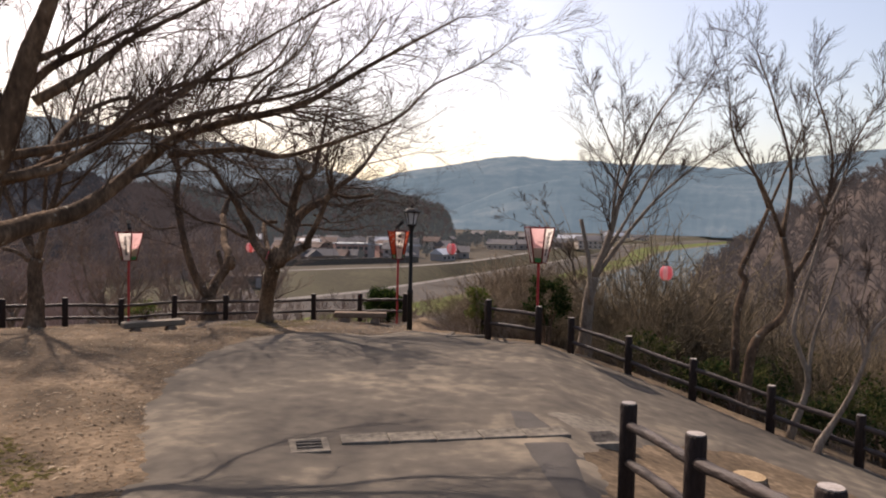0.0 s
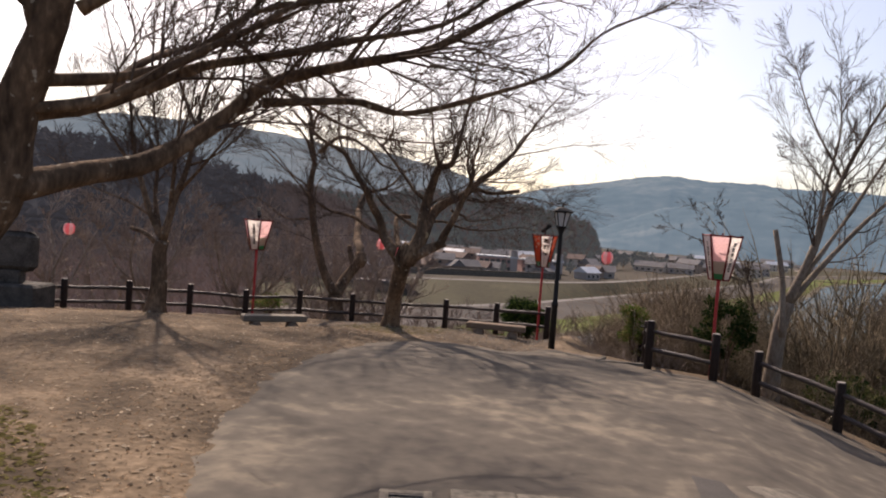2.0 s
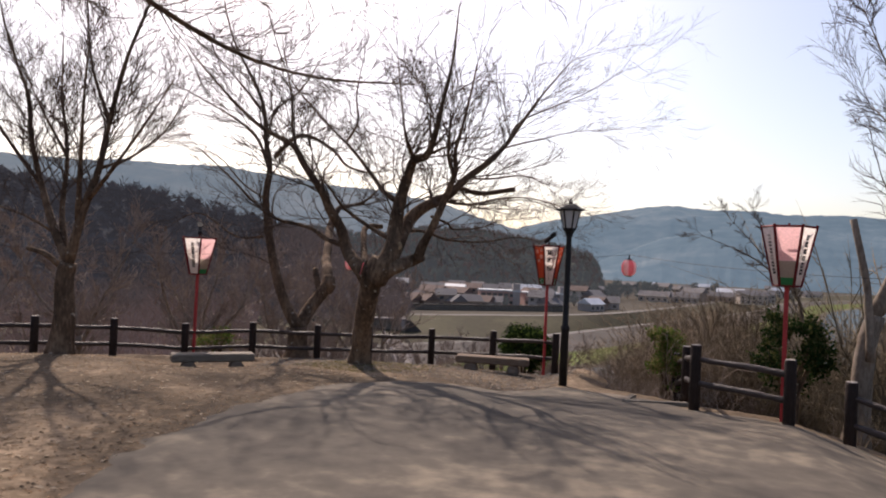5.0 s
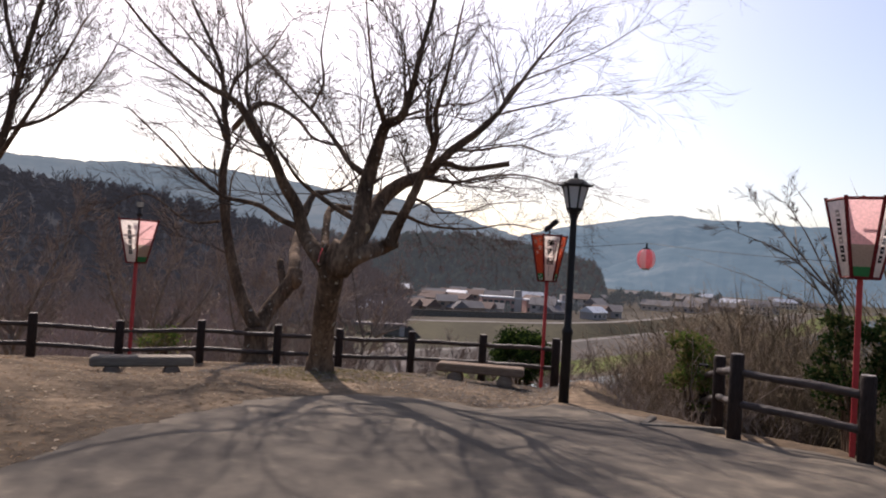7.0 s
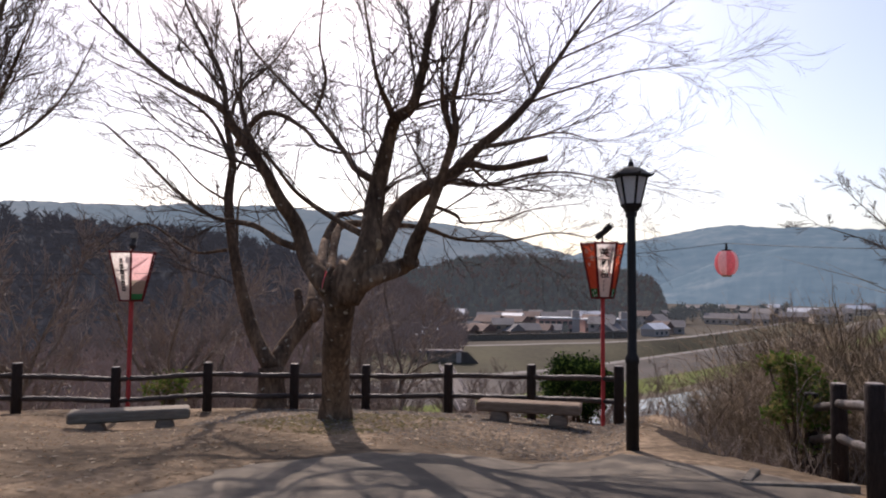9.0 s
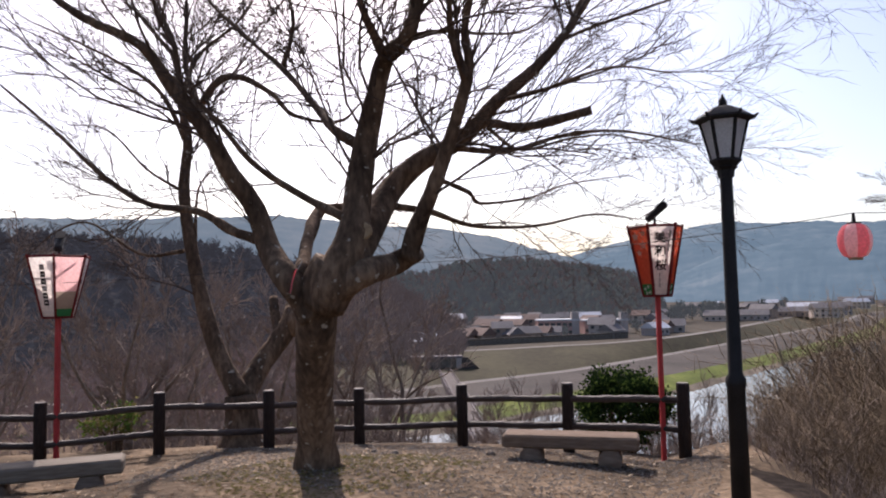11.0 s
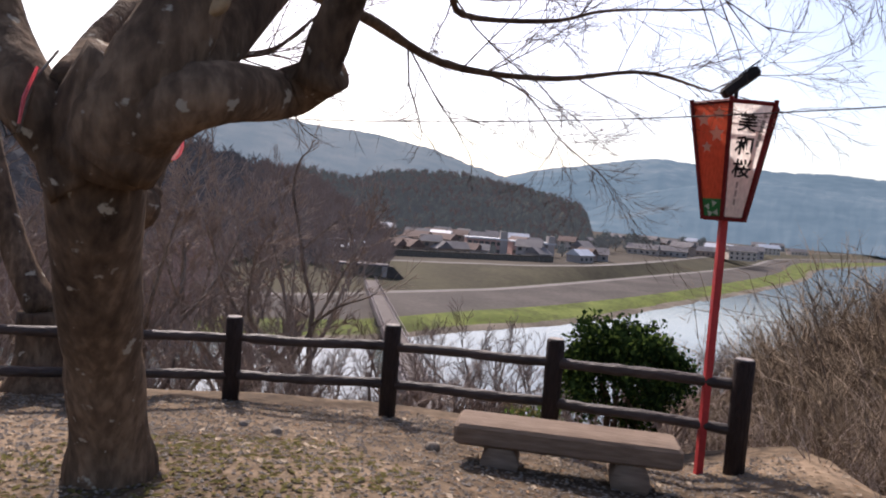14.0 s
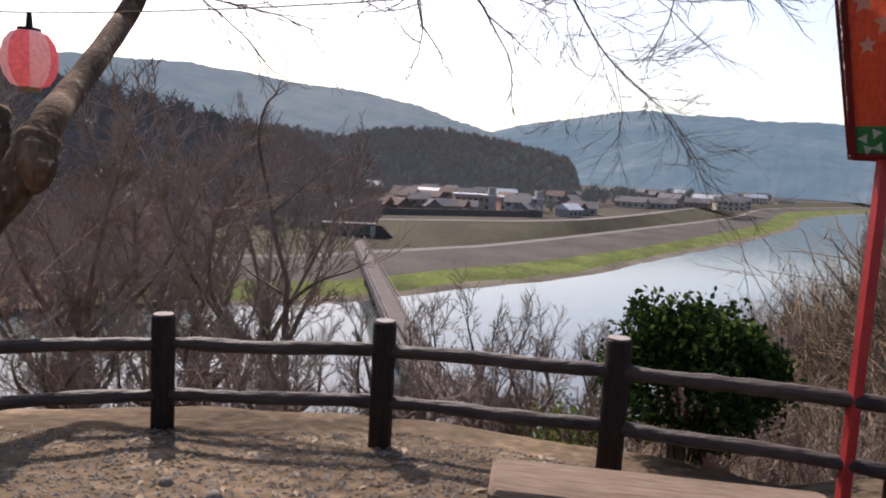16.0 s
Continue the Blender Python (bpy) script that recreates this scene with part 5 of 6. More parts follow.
for i, (a, c) in enumerate(zip(STRING, STRING[1:])):
    k = np.linspace(0, 1, 14)
    sag = [(a[0] + (c[0] - a[0]) * q, a[1] + (c[1] - a[1]) * q, a[2] + (c[2] - a[2]) * q - 0.25 * q * (1 - q) * 2) for q in k]
    single("wire", Build().tube(sag, [0.0035] * 14, 4), BLACK, "thin black wire that carries the paper lanterns", "wire")


# ---- rope in the fork of the maple ----
rope = thing("rope_loop", (-4.61, 22.47, 0.77), "pale rope loop with pink tape hung in the tree fork", "rope")
part("rope", Build().tube([(-0.14, 0.02, 0.06), (-0.09, -0.06, -0.14), (0.02, -0.1, -0.27), (0.1, -0.12, -0.25), (0.14, -0.1, -0.05), (0.17, -0.02, 0.08)], [0.006] * 6, 5), PEBBLE, rope, "", True)
part("tape", Build().tube([(0.11, -0.13, -0.22), (0.13, -0.13, -0.12), (0.155, -0.1, 0.0)], [0.006, 0.008, 0.006], 5), LANTERN_RED, rope, "faded pink tape")


# ---- monument, stump, drains ----
mon = thing("stone_monument", (-13.05, 19.75, -1.35), "dark rounded stone monument on a block base", "monument", turn=20)
part("base", Build().box(-0.85, 0.85, -0.5, 0.5, -0.2, 0.62, 0.05), STONE, mon)
part("slab", Build().box(-0.62, 0.62, -0.16, 0.16, 0.9, 1.82, 0.12), STONE, mon)
part("foot", Build().box(-0.3, 0.3, -0.15, 0.15, 0.62, 0.92, 0.02), STONE, mon)
zs = ground_at(4.75, 13.25)
stump = thing("tree_stump", (4.75, 13.25, zs), "freshly cut tree stump with a pale top", "stump")
part("bark", Build().lathe([(0.30, -0.1), (0.25, 0.06), (0.215, 0.16), (0.21, 0.2)], 18), BARK, stump, "", True)
part("cut_face", Build().lathe([(0.2, 0.2), (0.195, 0.212)], 18), CUT, stump, "pale sawn top")


def lid_row(a, c, n, wide):
    a, c = np.array(a), np.array(c)
    long = np.linalg.norm(c - a)
    d = (c - a) / long
    t = thing("drain_channel", (*a, ground_at(*a)), "row of grey concrete channel lids across the asphalt", "drain", turn=math.degrees(math.atan2(d[1], d[0])))
    for i in range(n):
        q = a + d * long * (i + 0.5) / n
        lid = part("lid", Build().box(-long / n / 2 + 0.006, long / n / 2 - 0.006, -wide / 2, wide / 2, -0.06, 0.062, 0.008), CONCRETE, t)
        lid.matrix_basis = pose(long * (i + 0.5) / n, 0, ground_at(*q) - ground_at(*a))


lid_row((-0.15, 12.5), (2.55, 13.4), 5, 0.34)


def grate(place, wide, long, bars, turn, label):
    s = thing("drain_grate", place, label, "drain", turn=turn)
    for x in (-wide / 2, wide / 2):
        part("rim", Build().box(x - 0.04, x + 0.04, -long / 2 - 0.04, long / 2 + 0.04, -0.05, 0.062, 0.006), CONCRETE, s)
    for y in (-long / 2, long / 2):
        part("rim", Build().box(-wide / 2, wide / 2, y - 0.04, y + 0.04, -0.05, 0.060, 0.006), CONCRETE, s)
    # A solid black block paints the darkness between the bars; there is no hole.
    part("pit_shade_block", Build().box(-wide / 2, wide / 2, -long / 2, long / 2, -0.05, 0.042), BLACK, s)
    for i in range(bars):
        y = -long / 2 + long * (i + 0.5) / bars
        part("bar", Build().box(-wide / 2 + 0.03, wide / 2 - 0.03, y - 0.02, y + 0.016, 0.0, 0.056, 0.004), STONE, s)


grate((-0.42, 12.15, ground_at(-0.42, 12.15)), 0.36, 0.42, 4, 20, "slotted concrete drain cover in the asphalt")
grate((3.0, 13.65, ground_at(3.0, 13.65)), 0.6, 0.5, 9, 18, "square drain grate in a concrete rim")


# ---- evergreen shrubs ----
def shrub(name, place, size, leaves, seed, label, mats, leaf=0.075, stems=9):
    rng = np.random.default_rng(seed)
    s = thing(name, place, label, "shrub")
    clumps = []
    for i in range(stems):
        a = rng.uniform(0, 2 * math.pi)
        tip = np.array((math.cos(a) * rng.uniform(0.2, 0.8) * size[0], math.sin(a) * rng.uniform(0.2, 0.8) * size[1], rng.uniform(0.5, 0.95) * size[2]))
        part("stem", Build().tube([(0.06 * math.cos(a), 0.06 * math.sin(a), -0.3), tip * (0.35, 0.35, 0.5), tip], [0.03, 0.022, 0.008], 6), BARK, s)
        clumps.append(tip)
    for i in range(stems * 5):
        u = rng.normal(0, 1, 3)
        u /= np.linalg.norm(u)
        u[2] = abs(u[2]) * rng.choice((1, 1, 1, -0.5))
        clumps.append(np.array((0, 0, size[2] * 0.55)) + u * np.array((size[0], size[1], size[2] * 0.5)) * rng.uniform(0.55, 1.0))
    for k, mt in enumerate(mats):
        bb = Build()
        for i in range(leaves // len(mats)):
            c = clumps[rng.integers(len(clumps))] + rng.normal(0, 0.11 * size[0], 3)
            d = rng.normal(0, 1, 3) + np.array((0, 0, 0.5))
            d /= np.linalg.norm(d)
            e = np.cross(d, rng.normal(0, 1, 3))
            e /= np.linalg.norm(e)
            nrm = np.cross(d, e)
            q = leaf * rng.uniform(0.6, 1.3)
            bb.add([c, c + d * q * 0.5 + e * q * 0.28 + nrm * q * 0.08, c + d * q, c + d * q * 0.5 - e * q * 0.28 + nrm * q * 0.08], [(0, 1, 2), (0, 2, 3)])
        part("foliage", bb, mt, s)
    return s


def shrub_on(name, x, y, size, leaves, seed, label, mats, leaf=0.075, sink=0.0):
    return shrub(name, (x, y, ground_at(x, y) - sink), size, leaves, seed, label, mats, leaf)


shrub("camellia_shrub", (-2.3, 27.6, ground_at(-2.3, 27.6)), (0.72, 0.64, 1.3), 11000, 3, "dense glossy evergreen shrub behind the fence", [LEAF, LEAF_DARK, LEAF_DARK, LEAF_DARK], 0.062)
shrub_on("evergreen_shrub", 2.75, 22.4, (0.55, 0.55, 1.75), 3600, 4, "dark evergreen shrub behind the short fence", [LEAF_DARK, LEAF_DARK, OLIVE])
shrub_on("evergreen_sapling", 1.0, 24.3, (0.46, 0.46, 1.75), 2400, 5, "sparse yellow-green sapling beside the steps", [LEAF, GRASS_BLADE])
shrub_on("low_bush", -9.2, 24.9, (0.5, 0.5, 0.6), 700, 7, "low yellow-green bush beyond the fence", [GRASS_BLADE, LEAF])
shrub_on("low_bush", -3.2, 28.3, (0.5, 0.5, 0.55), 700, 8, "low green bush below the fence", [LEAF, GRASS_BLADE])
for i, (x, y, h) in enumerate([(7.0, 21.4, 1.2), (9.2, 19.0, 1.3), (6.2, 20.4, 0.8), (8.0, 18.9, 0.8), (10.2, 17.0, 1.0), (10.0, 21.5, 1.8), (12.2, 22.0, 2.2), (8.8, 25.0, 1.8), (5.2, 22.8, 1.0), (8.0, 23.0, 1.5), (11.2, 16.8, 1.3), (11.5, 19.5, 2.6), (14.0, 17.0, 3.4), (17.0, 14.5, 3.8), (13.5, 23, 3.0), (10.5, 27, 2.4), (18, 21, 3.6)]):
    shrub_on("evergreen_thicket", x, y, (0.6 + 0.3 * h, 0.6 + 0.3 * h, h), 1800, 20 + i, "dull olive evergreen thicket on the bank", [LEAF_DARK, OLIVE, OLIVE], 0.1)


# ---- brushwood on the banks ----
def brush(rng, stems, high, branches, twigs, wide=0.38):
    """A bush of slender stems with side shoots, kept light."""
    bb = Build()
    for i in range(stems):
        a = rng.uniform(0, 2 * math.pi)
        h = high * rng.uniform(0.6, 1.15)
        p = np.array((0.25 * math.cos(a) * rng.uniform(0, 1), 0.25 * math.sin(a) * rng.uniform(0, 1), -0.1))
        d = np.array((wide * math.cos(a), wide * math.sin(a), 1.0))
        pts = [p]
        for k in range(3):
            d = d + rng.normal(0, 0.24, 3)
            d /= np.linalg.norm(d)
            pts.append(pts[-1] + d * h / 3)
        r = 0.0095 * high ** 0.5 * rng.uniform(0.7, 1.2)
        bb.tube(pts, [r, r * 0.75, r * 0.5, r * 0.2], 3, False)
        for q in range(branches):
            f = rng.uniform(0.7, 2.95)
            k = int(f)
            root = pts[k] + (pts[k + 1] - pts[k]) * (f - k)
            e = d + rng.normal(0, 0.45, 3)
            e /= max(1.0, np.linalg.norm(e))
            long = h * rng.uniform(0.2, 0.5)
            mid = root + e * long * 0.5
            tip = mid + (e + rng.normal(0, 0.25, 3) + (0, 0, 0.1)) * long * 0.5
            spike(bb, (root, mid, tip), r * 0.42)
            for w2 in range(twigs):
                g = rng.uniform(0.2, 0.95)
                at = root + (tip - root) * g
                side = e * 0.7 + rng.normal(0, 0.5, 3)
                side /= max(1.0, np.linalg.norm(side))
                sd = np.cross(side, (0.2, 0.3, 1.0))
                sd *= r * 0.3 / (np.linalg.norm(sd) + 1e-9)
                end = at + side * long * rng.uniform(0.3, 0.6)
                bb.add([at - sd, at + sd, end, at + (0, 0, r * 0.3)], [(0, 1, 2), (1, 3, 2), (3, 0, 2)])
    tri = [t for f in bb.f for t in (((f[0], f[1], f[2]), (f[0], f[2], f[3])) if len(f) == 4 else (f,))]
    return np.array(bb.v), np.array(tri)


def thicket(name, places, forms, mat, label, seed):
    """Many bushes in one mesh."""
    rng = np.random.default_rng(seed)
    V, F, o = [], [], 0
    for x, y, s in places:
        v, f = forms[rng.integers(len(forms))]
        a = rng.uniform(0, 2 * math.pi)
        q = v * s
        c, d = math.cos(a), math.sin(a)
        q = np.stack([q[:, 0] * c - q[:, 1] * d + x, q[:, 0] * d + q[:, 1] * c + y, q[:, 2] + ground_at(x, y)], -1)
        V.append(q)
        F.append(f + o)
        o += len(q)
    V, F = np.vstack(V), np.vstack(F)
    me = bpy.data.meshes.new(name)
    me.vertices.add(len(V))
    me.vertices.foreach_set("co", V.astype(np.float32).ravel())
    me.loops.add(F.size)
    me.loops.foreach_set("vertex_index", F.astype(np.int32).ravel())
    me.polygons.add(len(F))
    me.polygons.foreach_set("loop_start", np.arange(0, F.size, 3, dtype=np.int32))
    me.update(calc_edges=True)
    me.materials.append(mat)
    return tagged(new(name, me), label, "brushwood", "", "stuff")


rng = np.random.default_rng(77)
FORMS = [brush(rng, 8, 1.5, 5, 3) for i in range(6)]
FORMS_LOW = [brush(rng, 8, 1.1, 3, 1, 0.5) for i in range(4)]


def scatter(n, x0, x1, y0, y1, low, high, s0, s1):
    out = []
    while len(out) < n:
        x, y = rng.uniform(x0, x1), rng.uniform(y0, y1)
        inn, d = inside_and_far(np.array([x]), np.array([y]), EDGE)
        if not inn[0] and low < d[0] < high:
            out.append((x, y, rng.uniform(s0, s1)))
    return out


thicket("brushwood", scatter(270, -8, 2, 22, 42, 1.4, 13, 0.5, 1.1) + scatter(190, -18, -7.5, 16, 40, 1.6, 14, 0.7, 1.4), FORMS, TWIG_RED, "bare brown brushwood below the terrace", 1)
thicket("brushwood", scatter(150, 2, 20, 6, 34, 0.8, 4.5, 0.4, 0.8) + scatter(460, 2.5, 30, 5, 50, 5, 27, 0.8, 1.6) + scatter(190, 4, 28, 40, 62, 8, 45, 1.2, 2.0) + scatter(90, 1.6, 6, 24.5, 30, 1.5, 8, 1.0, 1.5) + scatter(170, 3, 16, 22, 42, 5, 20, 1.6, 2.4), FORMS, TWIG_BANK, "bare olive-brown brushwood on the bank beside the path", 2)
thicket("brushwood", [p for p in scatter(430, -0.6, 9, 26.4, 46, 0.8, 24, 0.7, 1.3) if p[0] > 1.0 + (p[1] - 26) * 0.04 or p[1] > 34], FORMS, TWIG_TAN, "bare tan brushwood below the steps", 5)
thicket("brushwood", [(x, y, q * float(np.interp(x - 0.15 * (y - 34), (-1.2, 1.2), (0.68, 1.75)))) for x, y, q in scatter(300, -1.1, 4.0, 29.5, 40, 3, 16, 0.8, 1.1) if x - 0.15 * (y - 34) > -1.1], FORMS, TWIG_TAN, "mound of bare brown brushwood on the slope", 8)
thicket("brushwood", scatter(70, -0.5, 1.4, 24.2, 29.5, 0.7, 5, 0.5, 0.95), FORMS, TWIG_TAN, "sparse bare stems beside the steps", 9)
thicket("brushwood", scatter(75, 5, 10.5, 25.5, 34, 4, 16, 2.3, 3.2), FORMS, TWIG_BANK, "tall bare thicket on the lower bank", 10)
thicket("brushwood", scatter(60, 1.2, 2.8, 24.6, 28.5, 1.2, 6, 0.75, 1.15), FORMS, TWIG_TAN, "tall tan brushwood beside the steps", 6)
thicket("dry_stalks", scatter(380, -16, 22, 5, 40, 0.5, 7, 0.35, 0.8) + scatter(45, -0.9, 1.3, 22.6, 27.5, 0.1, 2.0, 0.25, 0.5), FORMS_LOW, TWIG_RED, "dry stalks and brambles along the terrace edge", 3)
thicket("brushwood", scatter(160, -45, -14, 0, 60, 2, 40, 1.2, 2.4), FORMS, TWIG_RED, "bare brown brushwood on the slope", 4)
POLLARDS = [(-4.5, 30.3), (-3.5, 31.4), (-2.5, 30.1), (-2.0, 31.6), (-4.7, 28.5), (-3.4, 28.7), (-1.9, 29.0), (-7.5, 28.4), (-9.3, 29.2), (-8.0, 30.0), (-11.2, 28.6), (-6.6, 29.3), (-5.9, 31.0), (-4.0, 29.2), (-3.1, 30.4), (-1.6, 30.2), (-8.6, 28.2), (-10.3, 27.0)]
for i, (x, y) in enumerate(POLLARDS):
    t = Tree("bare_shrub_tree", "small bare crooked tree below the fence", BARK_GREY, 50 + i, spread_rate=4.0, reach=0.6, fine=2, twig=TWIG_RED, thin=0.003, rise=0.2)
    z = ground_at(x, y)
    h = min(2.6, -1.75 - 0.2 * (i % 3) - z)
    a = i * 1.9
    t.limb(0.07, 0.045, (x, y, z), (x + 0.1 * math.cos(a), y, z + h * 0.3), (x + 0.16 * math.cos(a), y, z + h * 0.5))
    for k in range(4):
        c = a + k * 1.6
        t.limb(0.04, 0.012, (x + 0.14 * math.cos(a), y, z + h * 0.45), (x + 0.4 * math.cos(c), y + 0.4 * math.sin(c), z + h * 0.7), (x + 0.55 * math.cos(c + 0.4), y + 0.5 * math.sin(c + 0.4), z + h * 1.0))
    t.grow()


for i, (x, y, h) in enumerate([(-10.5, 33.0, 7.6), (-12.5, 35.0, 8.6), (-11.6, 36.6, 9.0), (-13.6, 33.0, 8.2), (-11.5, 27.5, 5.2), (-14.0, 25.5, 5.6), (-16.5, 24.0, 5.8), (-10.2, 30.5, 5.8), (-13.2, 30.0, 7.0), (-8.2, 31.5, 5.4), (-17.5, 28.5, 7.5)]):
    t = Tree("slope_tree", "bare reddish-brown tree on the slope below the fence", BARK_PALE, 70 + i, spread_rate=2.6, reach=1.1, fine=2, twig=TWIG_RED, thin=0.006)
    z = ground_at(x, y)
    a = 0.7 + i * 2.1
    t.limb(0.12, 0.08, (x, y, z), (x + 0.15 * math.cos(a), y + 0.1, z + h * 0.22), (x + 0.25 * math.cos(a), y + 0.1, z + h * 0.4))
    for k in range(5):
        c = a + k * 1.27
        t.limb(0.06, 0.012, (x + 0.22 * math.cos(a), y + 0.1, z + h * (0.3 + 0.03 * k)), (x + 0.9 * math.cos(c), y + 0.9 * math.sin(c), z + h * 0.58), (x + 1.5 * math.cos(c + 0.3), y + 1.5 * math.sin(c + 0.3), z + h * (0.8 + 0.05 * (k % 3))))
    t.grow()


# ---- litter on the ground ----
def scatter_flat(name, n, poly, avoid, size, mat, label, seed, thick=0.0):
    rng = np.random.default_rng(seed)
    p = np.array(poly)
    bb = Build()
    xs, ys = rng.uniform(p[:, 0].min(), p[:, 0].max(), 4 * n), rng.uniform(p[:, 1].min(), p[:, 1].max(), 4 * n)
    inn, _ = inside_and_far(xs, ys, poly)
    bad, _ = inside_and_far(xs, ys, avoid)
    ok = np.flatnonzero(inn & ~bad)[:n]
    zs = relief(xs[ok], ys[ok])
    for x, y, z in zip(xs[ok], ys[ok], zs):
        s = size * rng.uniform(0.5, 1.5)
        a = rng.uniform(0, 6.28)
        if thick:
            ring = [(x + s * math.cos(a + k * 1.2566) * rng.uniform(0.7, 1.1), y + s * math.sin(a + k * 1.2566) * rng.uniform(0.6, 1.0), z + 0.004) for k in range(5)]
            top = (x, y, z + s * thick)
            bb.add(ring + [top], [(k, (k + 1) % 5, 5) for k in range(5)])
        else:
            c, d = math.cos(a), math.sin(a)
            bb.add([(x - s * c, y - s * d, z + 0.006), (x + s * 0.4 * d, y - s * 0.4 * c, z + 0.012 + s * 0.1), (x + s * c, y + s * d, z + 0.008), (x - s * 0.4 * d, y + s * 0.4 * c, z + 0.01)], [(0, 1, 2), (0, 2, 3)])
    return single(name, bb, mat, label, "litter", "stuff")


LAWN = [(-12, 12), (-1.2, 6), (-1.5, 11.5), (-3.3, 15), (-4, 18), (-3.8, 21.5), (-0.9, 23), (-0.5, 26.3), (-4.3, 26.8), (-8.2, 24.8), (-14.8, 18.6)]
scatter_flat("dead_leaves", 9000, LAWN, PAVED, 0.02, DEAD_LEAF, "dry brown leaves on bare earth", 5)
scatter_flat("dead_leaves", 9000, LAWN, PAVED, 0.018, OLD_LEAF, "pale dry leaves trodden into bare earth", 15)
scatter_flat("gravel", 14000, [(-7, 22.5), (-1, 22.6), (-0.9, 26.4), (-4.3, 26.8), (-7.5, 25)], PAVED, 0.014, PEBBLE, "small pale stones and gravel near the fence", 6, 0.7)
# Verge grass, sown thicker so its olive colour also darkens a shadowed patch.
scatter_flat("grass_tufts", 6500, [(-7, 6), (-1.9, 7), (-2.6, 11), (-5, 12.8), (-9, 12)], PAVED, 0.04, GRASS_BLADE, "thin olive grass at the side of the asphalt, thickened to darken a shaded patch", 7)
scatter_flat("grass_tufts", 1400, [(-6.0, 22.6), (-5.0, 22.0), (-4.2, 22.2), (-3.4, 23.2), (-3.3, 24.4), (-4.4, 25.0), (-5.6, 24.2)], PAVED, 0.03, GRASS_BLADE, "thin olive grass round the trunk", 8)
VERGE = [(-1.35, 7.5), (-1.5, 9.3), (-1.95, 11), (-2.7, 12.5), (-3.25, 13.5), (-3.5, 14.4), (-3.95, 15.6), (-4.2, 17), (-5.4, 17), (-5.0, 14.5), (-4.2, 12.2), (-2.9, 10), (-2.5, 7.5)]
scatter_flat("earth_clods", 380, VERGE, PAVED, 0.022, SLOPE, "dark clods of earth and leaf litter beside the asphalt", 16, 0.6)
scatter_flat("dead_leaves", 2600, LAWN, PAVED, 0.04, PALE_LEAF, "large pale dry leaves on bare earth", 17)
for i, (x, y, s) in enumerate([(-3.56, 25.2, 0.06), (-5.1, 25.1, 0.04), (-4.75, 25.0, 0.05)]):
    r = np.random.default_rng(i)
    bb = Build().lathe([(s * 0.9, -0.02), (s, s * 0.4), (s * 0.7, s * 0.8), (s * 0.25, s * 0.95)], 9)
    bb.v = [(px * r.uniform(0.85, 1.15), py * r.uniform(0.7, 1.0), pz) for px, py, pz in bb.v]
    o = single("loose_stone", bb, PEBBLE, "loose grey stone on bare earth", "stone", smooth=True)
    o.matrix_basis = pose(x, y, ground_at(x, y))


# ---- bridge and town ----
A, C = Vector((-70, 193, -19.5)), Vector((-5.8, 54, -19.5))
along = (C - A).normalized()
bridge = thing("foot_bridge", A, "long narrow grey girder bridge over the river", "bridge", turn=math.degrees(math.atan2(along.y, along.x)))
long = (C - A).length
part("deck", Build().box(0, long, -1.3, 1.3, -0.3, 0, 0), DECK, bridge)
for s in (-1.45, 1.45):
    part("girder", Build().box(0, long, s - 0.15, s + 0.15, -1.1, 0.25), STEEL, bridge)
    part("handrail", Build().box(0, long, s - 0.05, s + 0.05, 1.0, 1.1), STEEL, bridge)
    for k in range(0, int(long), 3):
        part("rail_post", Build().box(k, k + 0.12, s - 0.05, s + 0.05, 0.25, 1.0), STEEL, bridge)
for k in range(4):
    x = 22 + k * 30
    part("pier", Build().box(x - 0.8, x + 0.8, -1.6, 1.6, -7, -1.1, 0.3), CONCRETE, bridge)
part("portal_wall", Build().box(-9, -8, -4.5, 3.6, -2, 3.0, 0.05), CONCRETE, bridge, "tan concrete portal wall")
part("portal_beam", Build().box(-12, -7.5, -9, 5.4, 3.0, 3.6, 0.05), STEEL, bridge)
part("end_post", Build().box(-8.2, -7.2, 3.6, 5.0, -1.5, 3.0, 0.05), POST_TOP, bridge, "pale concrete end post")
wing = [(5.2, 3.2), (6.6, 3.2), (12.5, -2.4), (5.2, -2.4)]
part("wing_wall", Build().add([(x, y, z) for x in (-9, -7.5) for y, z in wing], [(0, 1, 2, 3), (7, 6, 5, 4), (0, 4, 5, 1), (1, 5, 6, 2), (2, 6, 7, 3), (3, 7, 4, 0)]), LEVEE, bridge, "dark sloping wing wall")


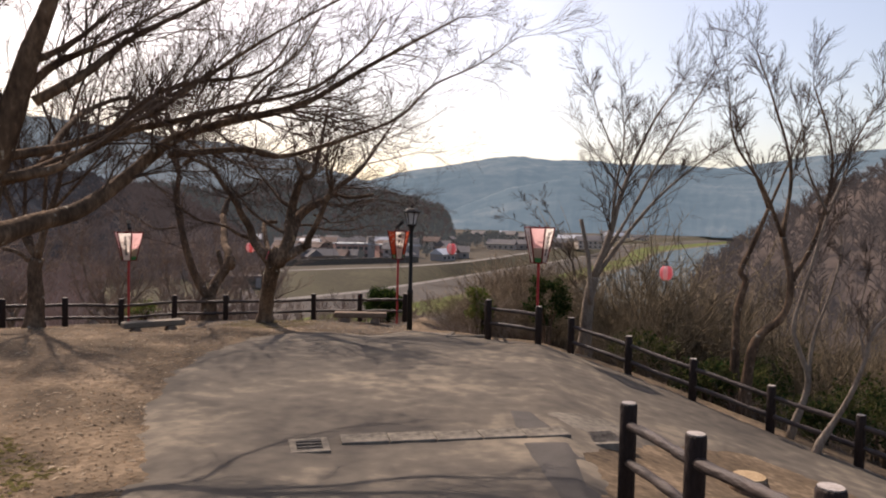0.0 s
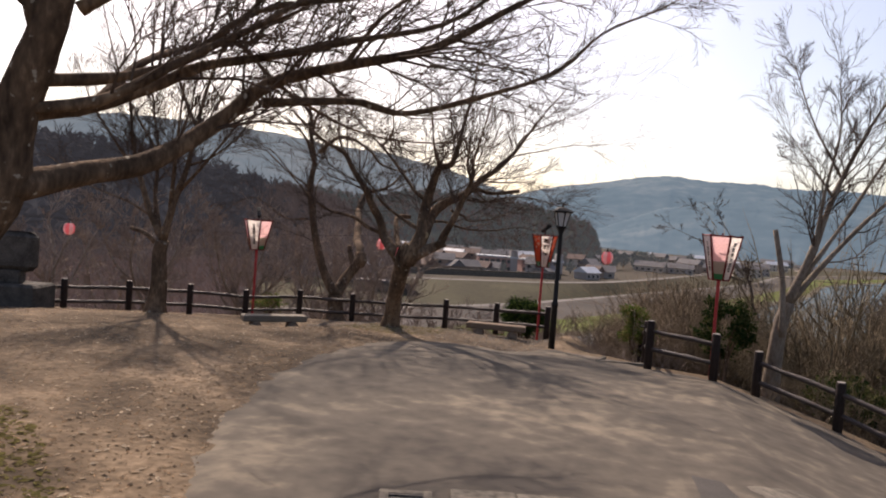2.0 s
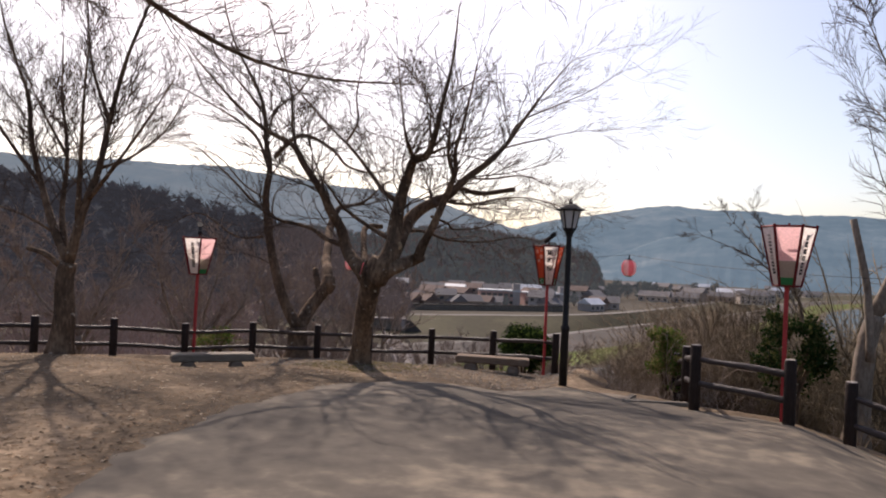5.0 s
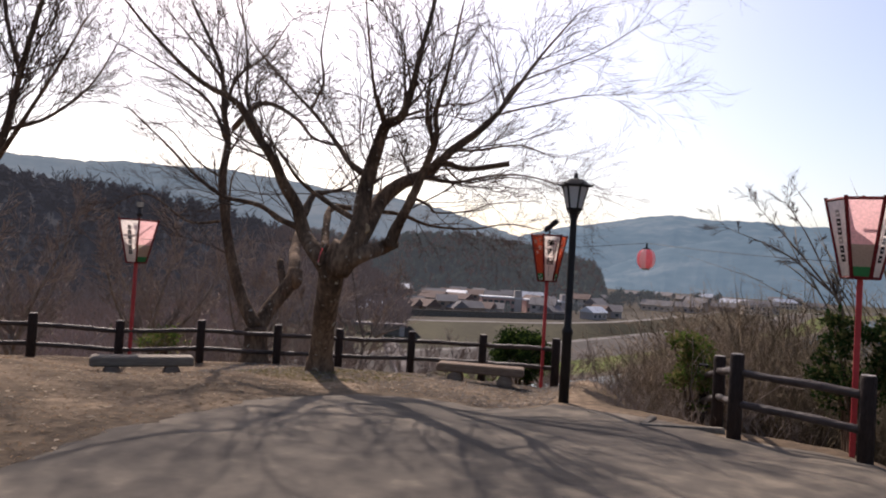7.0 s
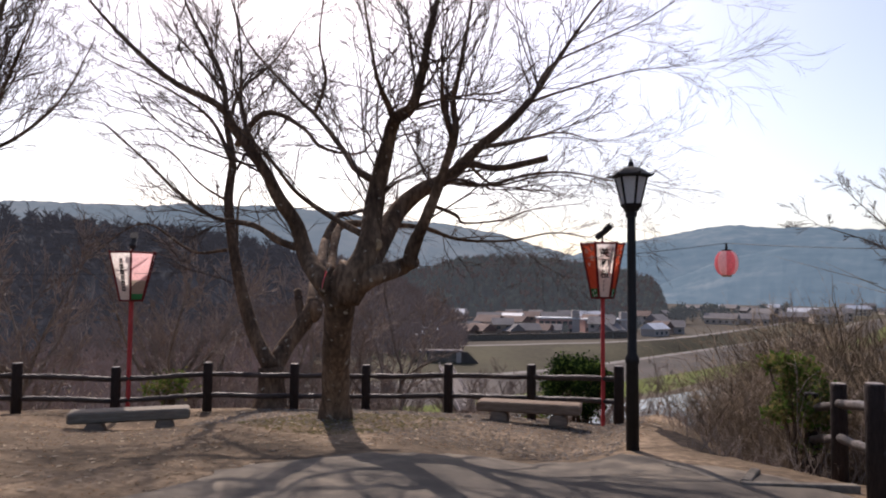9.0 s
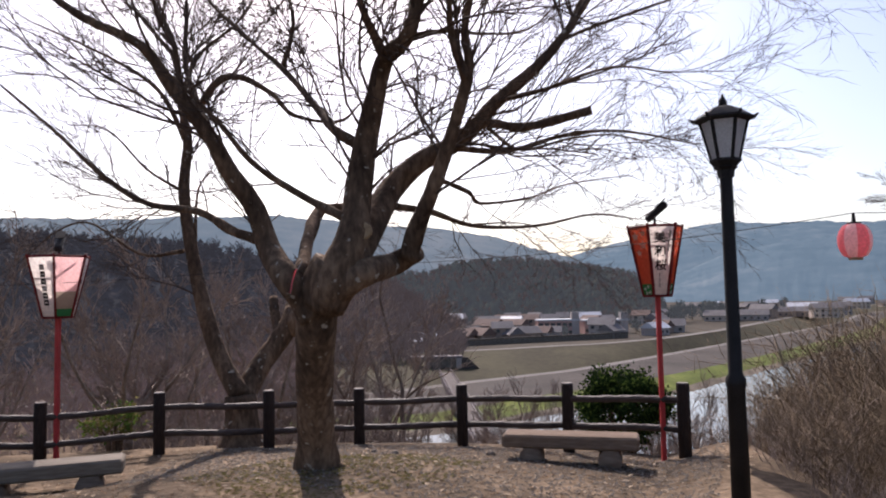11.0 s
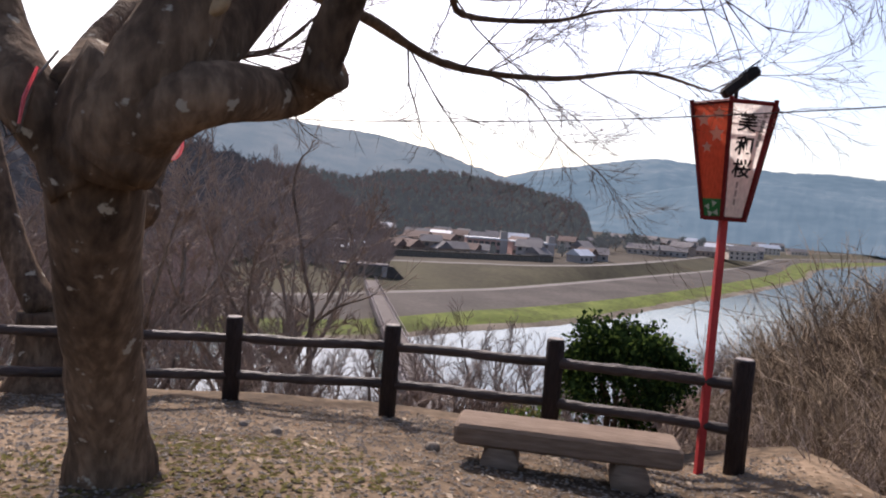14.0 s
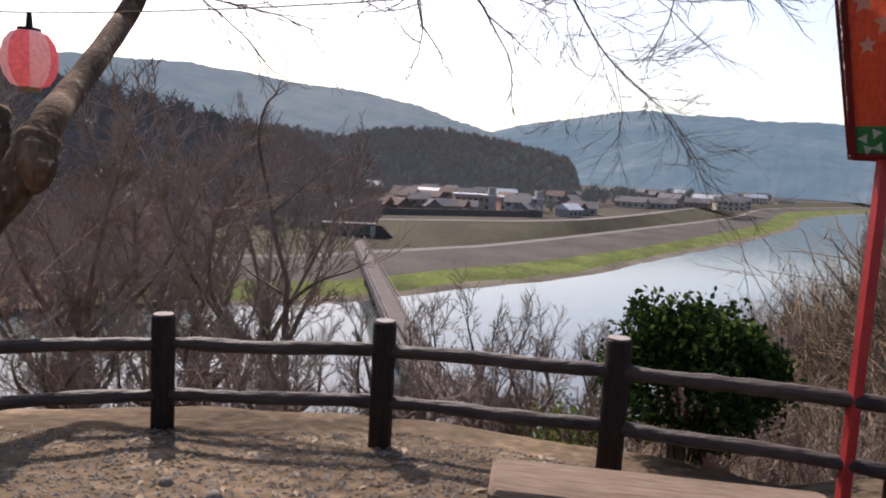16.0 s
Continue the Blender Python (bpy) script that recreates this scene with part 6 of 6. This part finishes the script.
def house(x, y, z, wide, deep, high, turn, wall, roof, pitch=0.35):
    h = thing("house", (x, y, z), "small far house with a tiled gable roof", "house", "town houses", turn)
    part("wall", Build().box(-wide / 2, wide / 2, -deep / 2, deep / 2, 0, high), wall, h)
    e, r = 0.6, deep / 2 * pitch * 2
    v = [(-wide / 2 - e, -deep / 2 - e, high - 0.15), (wide / 2 + e, -deep / 2 - e, high - 0.15), (wide / 2 + e, deep / 2 + e, high - 0.15), (-wide / 2 - e, deep / 2 + e, high - 0.15), (-wide / 2 - e, 0, high + r), (wide / 2 + e, 0, high + r)]
    part("roof", Build().add(v, [(0, 1, 5, 4), (2, 3, 4, 5), (0, 4, 3), (1, 2, 5), (3, 2, 1, 0)]), roof, h)
    n = max(2, int(wide / 3))
    for i in range(n):
        wx = -wide / 2 + wide * (i + 0.5) / n
        for wz in (0.9, 3.6) if high > 5 else (0.9,):
            part("window", Build().box(wx - 0.7, wx + 0.7, -deep / 2 - 0.08, -deep / 2 + 0.05, wz, wz + 1.2), WINDOW_DARK, h)
    return h


rng = np.random.default_rng(5)
for i in range(58):
    az = rng.uniform(4.0, 29)
    d = rng.uniform(250, 385) + (20 - az) * 3
    x, y = -d * math.sin(radians(az)), d * math.cos(radians(az)) + 15
    p = rng.random()
    house(x, y, -16.9 + 0.012 * (d - 260) * max(0, (az - 14) / 8), rng.uniform(6, 12), rng.uniform(6, 8), rng.choice((3.2, 5.4)), rng.uniform(-50, 50) + 14, HOUSE_WALLS[rng.integers(3)], HOUSE_ROOFS[2 if p > 0.92 else 1 if p > 0.6 else 0])
for i in range(26):
    az = rng.uniform(-12, 3)
    d = rng.uniform(430, 900)
    x, y = -d * math.sin(radians(az)), d * math.cos(radians(az)) + 15
    if x > 40 + (y - 330) * 0.33:
        continue
    house(x, y, -16.6, rng.uniform(9, 18), 8, rng.choice((3.4, 5.8)), rng.uniform(-30, 30), HOUSE_WALLS[rng.integers(3)], HOUSE_ROOFS[2 if rng.random() > 0.7 else 0])


def block(x, y, wide, high, turn):
    h = thing("apartment_block", (x, y, -16.9), "pink rendered flat-roofed block with a stair tower", "building", "apartment blocks", turn)
    part("wall", Build().box(-wide / 2, wide / 2, -5, 5, 0, high), PINK_WALL, h)
    part("roof", Build().box(-wide / 2 - 0.4, wide / 2 + 0.4, -5.4, 5.4, high, high + 0.6), HOUSE_ROOFS[2], h)
    part("stair_tower", Build().box(wide / 2 - 3.2, wide / 2 - 0.2, -5.3, -2, 0, high + 3.6), HOUSE_WALLS[1], h)
    for i in range(6):
        for k in range(2):
            wx = -wide / 2 + wide * (i + 0.5) / 7
            part("window", Build().box(wx - 0.9, wx + 0.9, -5.1, -4.9, 1 + 3.1 * k, 2.4 + 3.1 * k), WINDOW_DARK, h)


block(-66, 312, 17, 6.4, 20)
block(-50, 330, 19, 5.6, 27)
wl = thing("long_wall", (-66, 268, -16.9), "long grey concrete wall in front of the town", "wall", turn=44)
part("wall", Build().box(-38, 42, -0.6, 0.6, 0, 2.2), CONCRETE, wl)
part("coping", Build().box(-38, 42, -0.8, 0.8, 2.2, 2.35), LEVEE, wl)
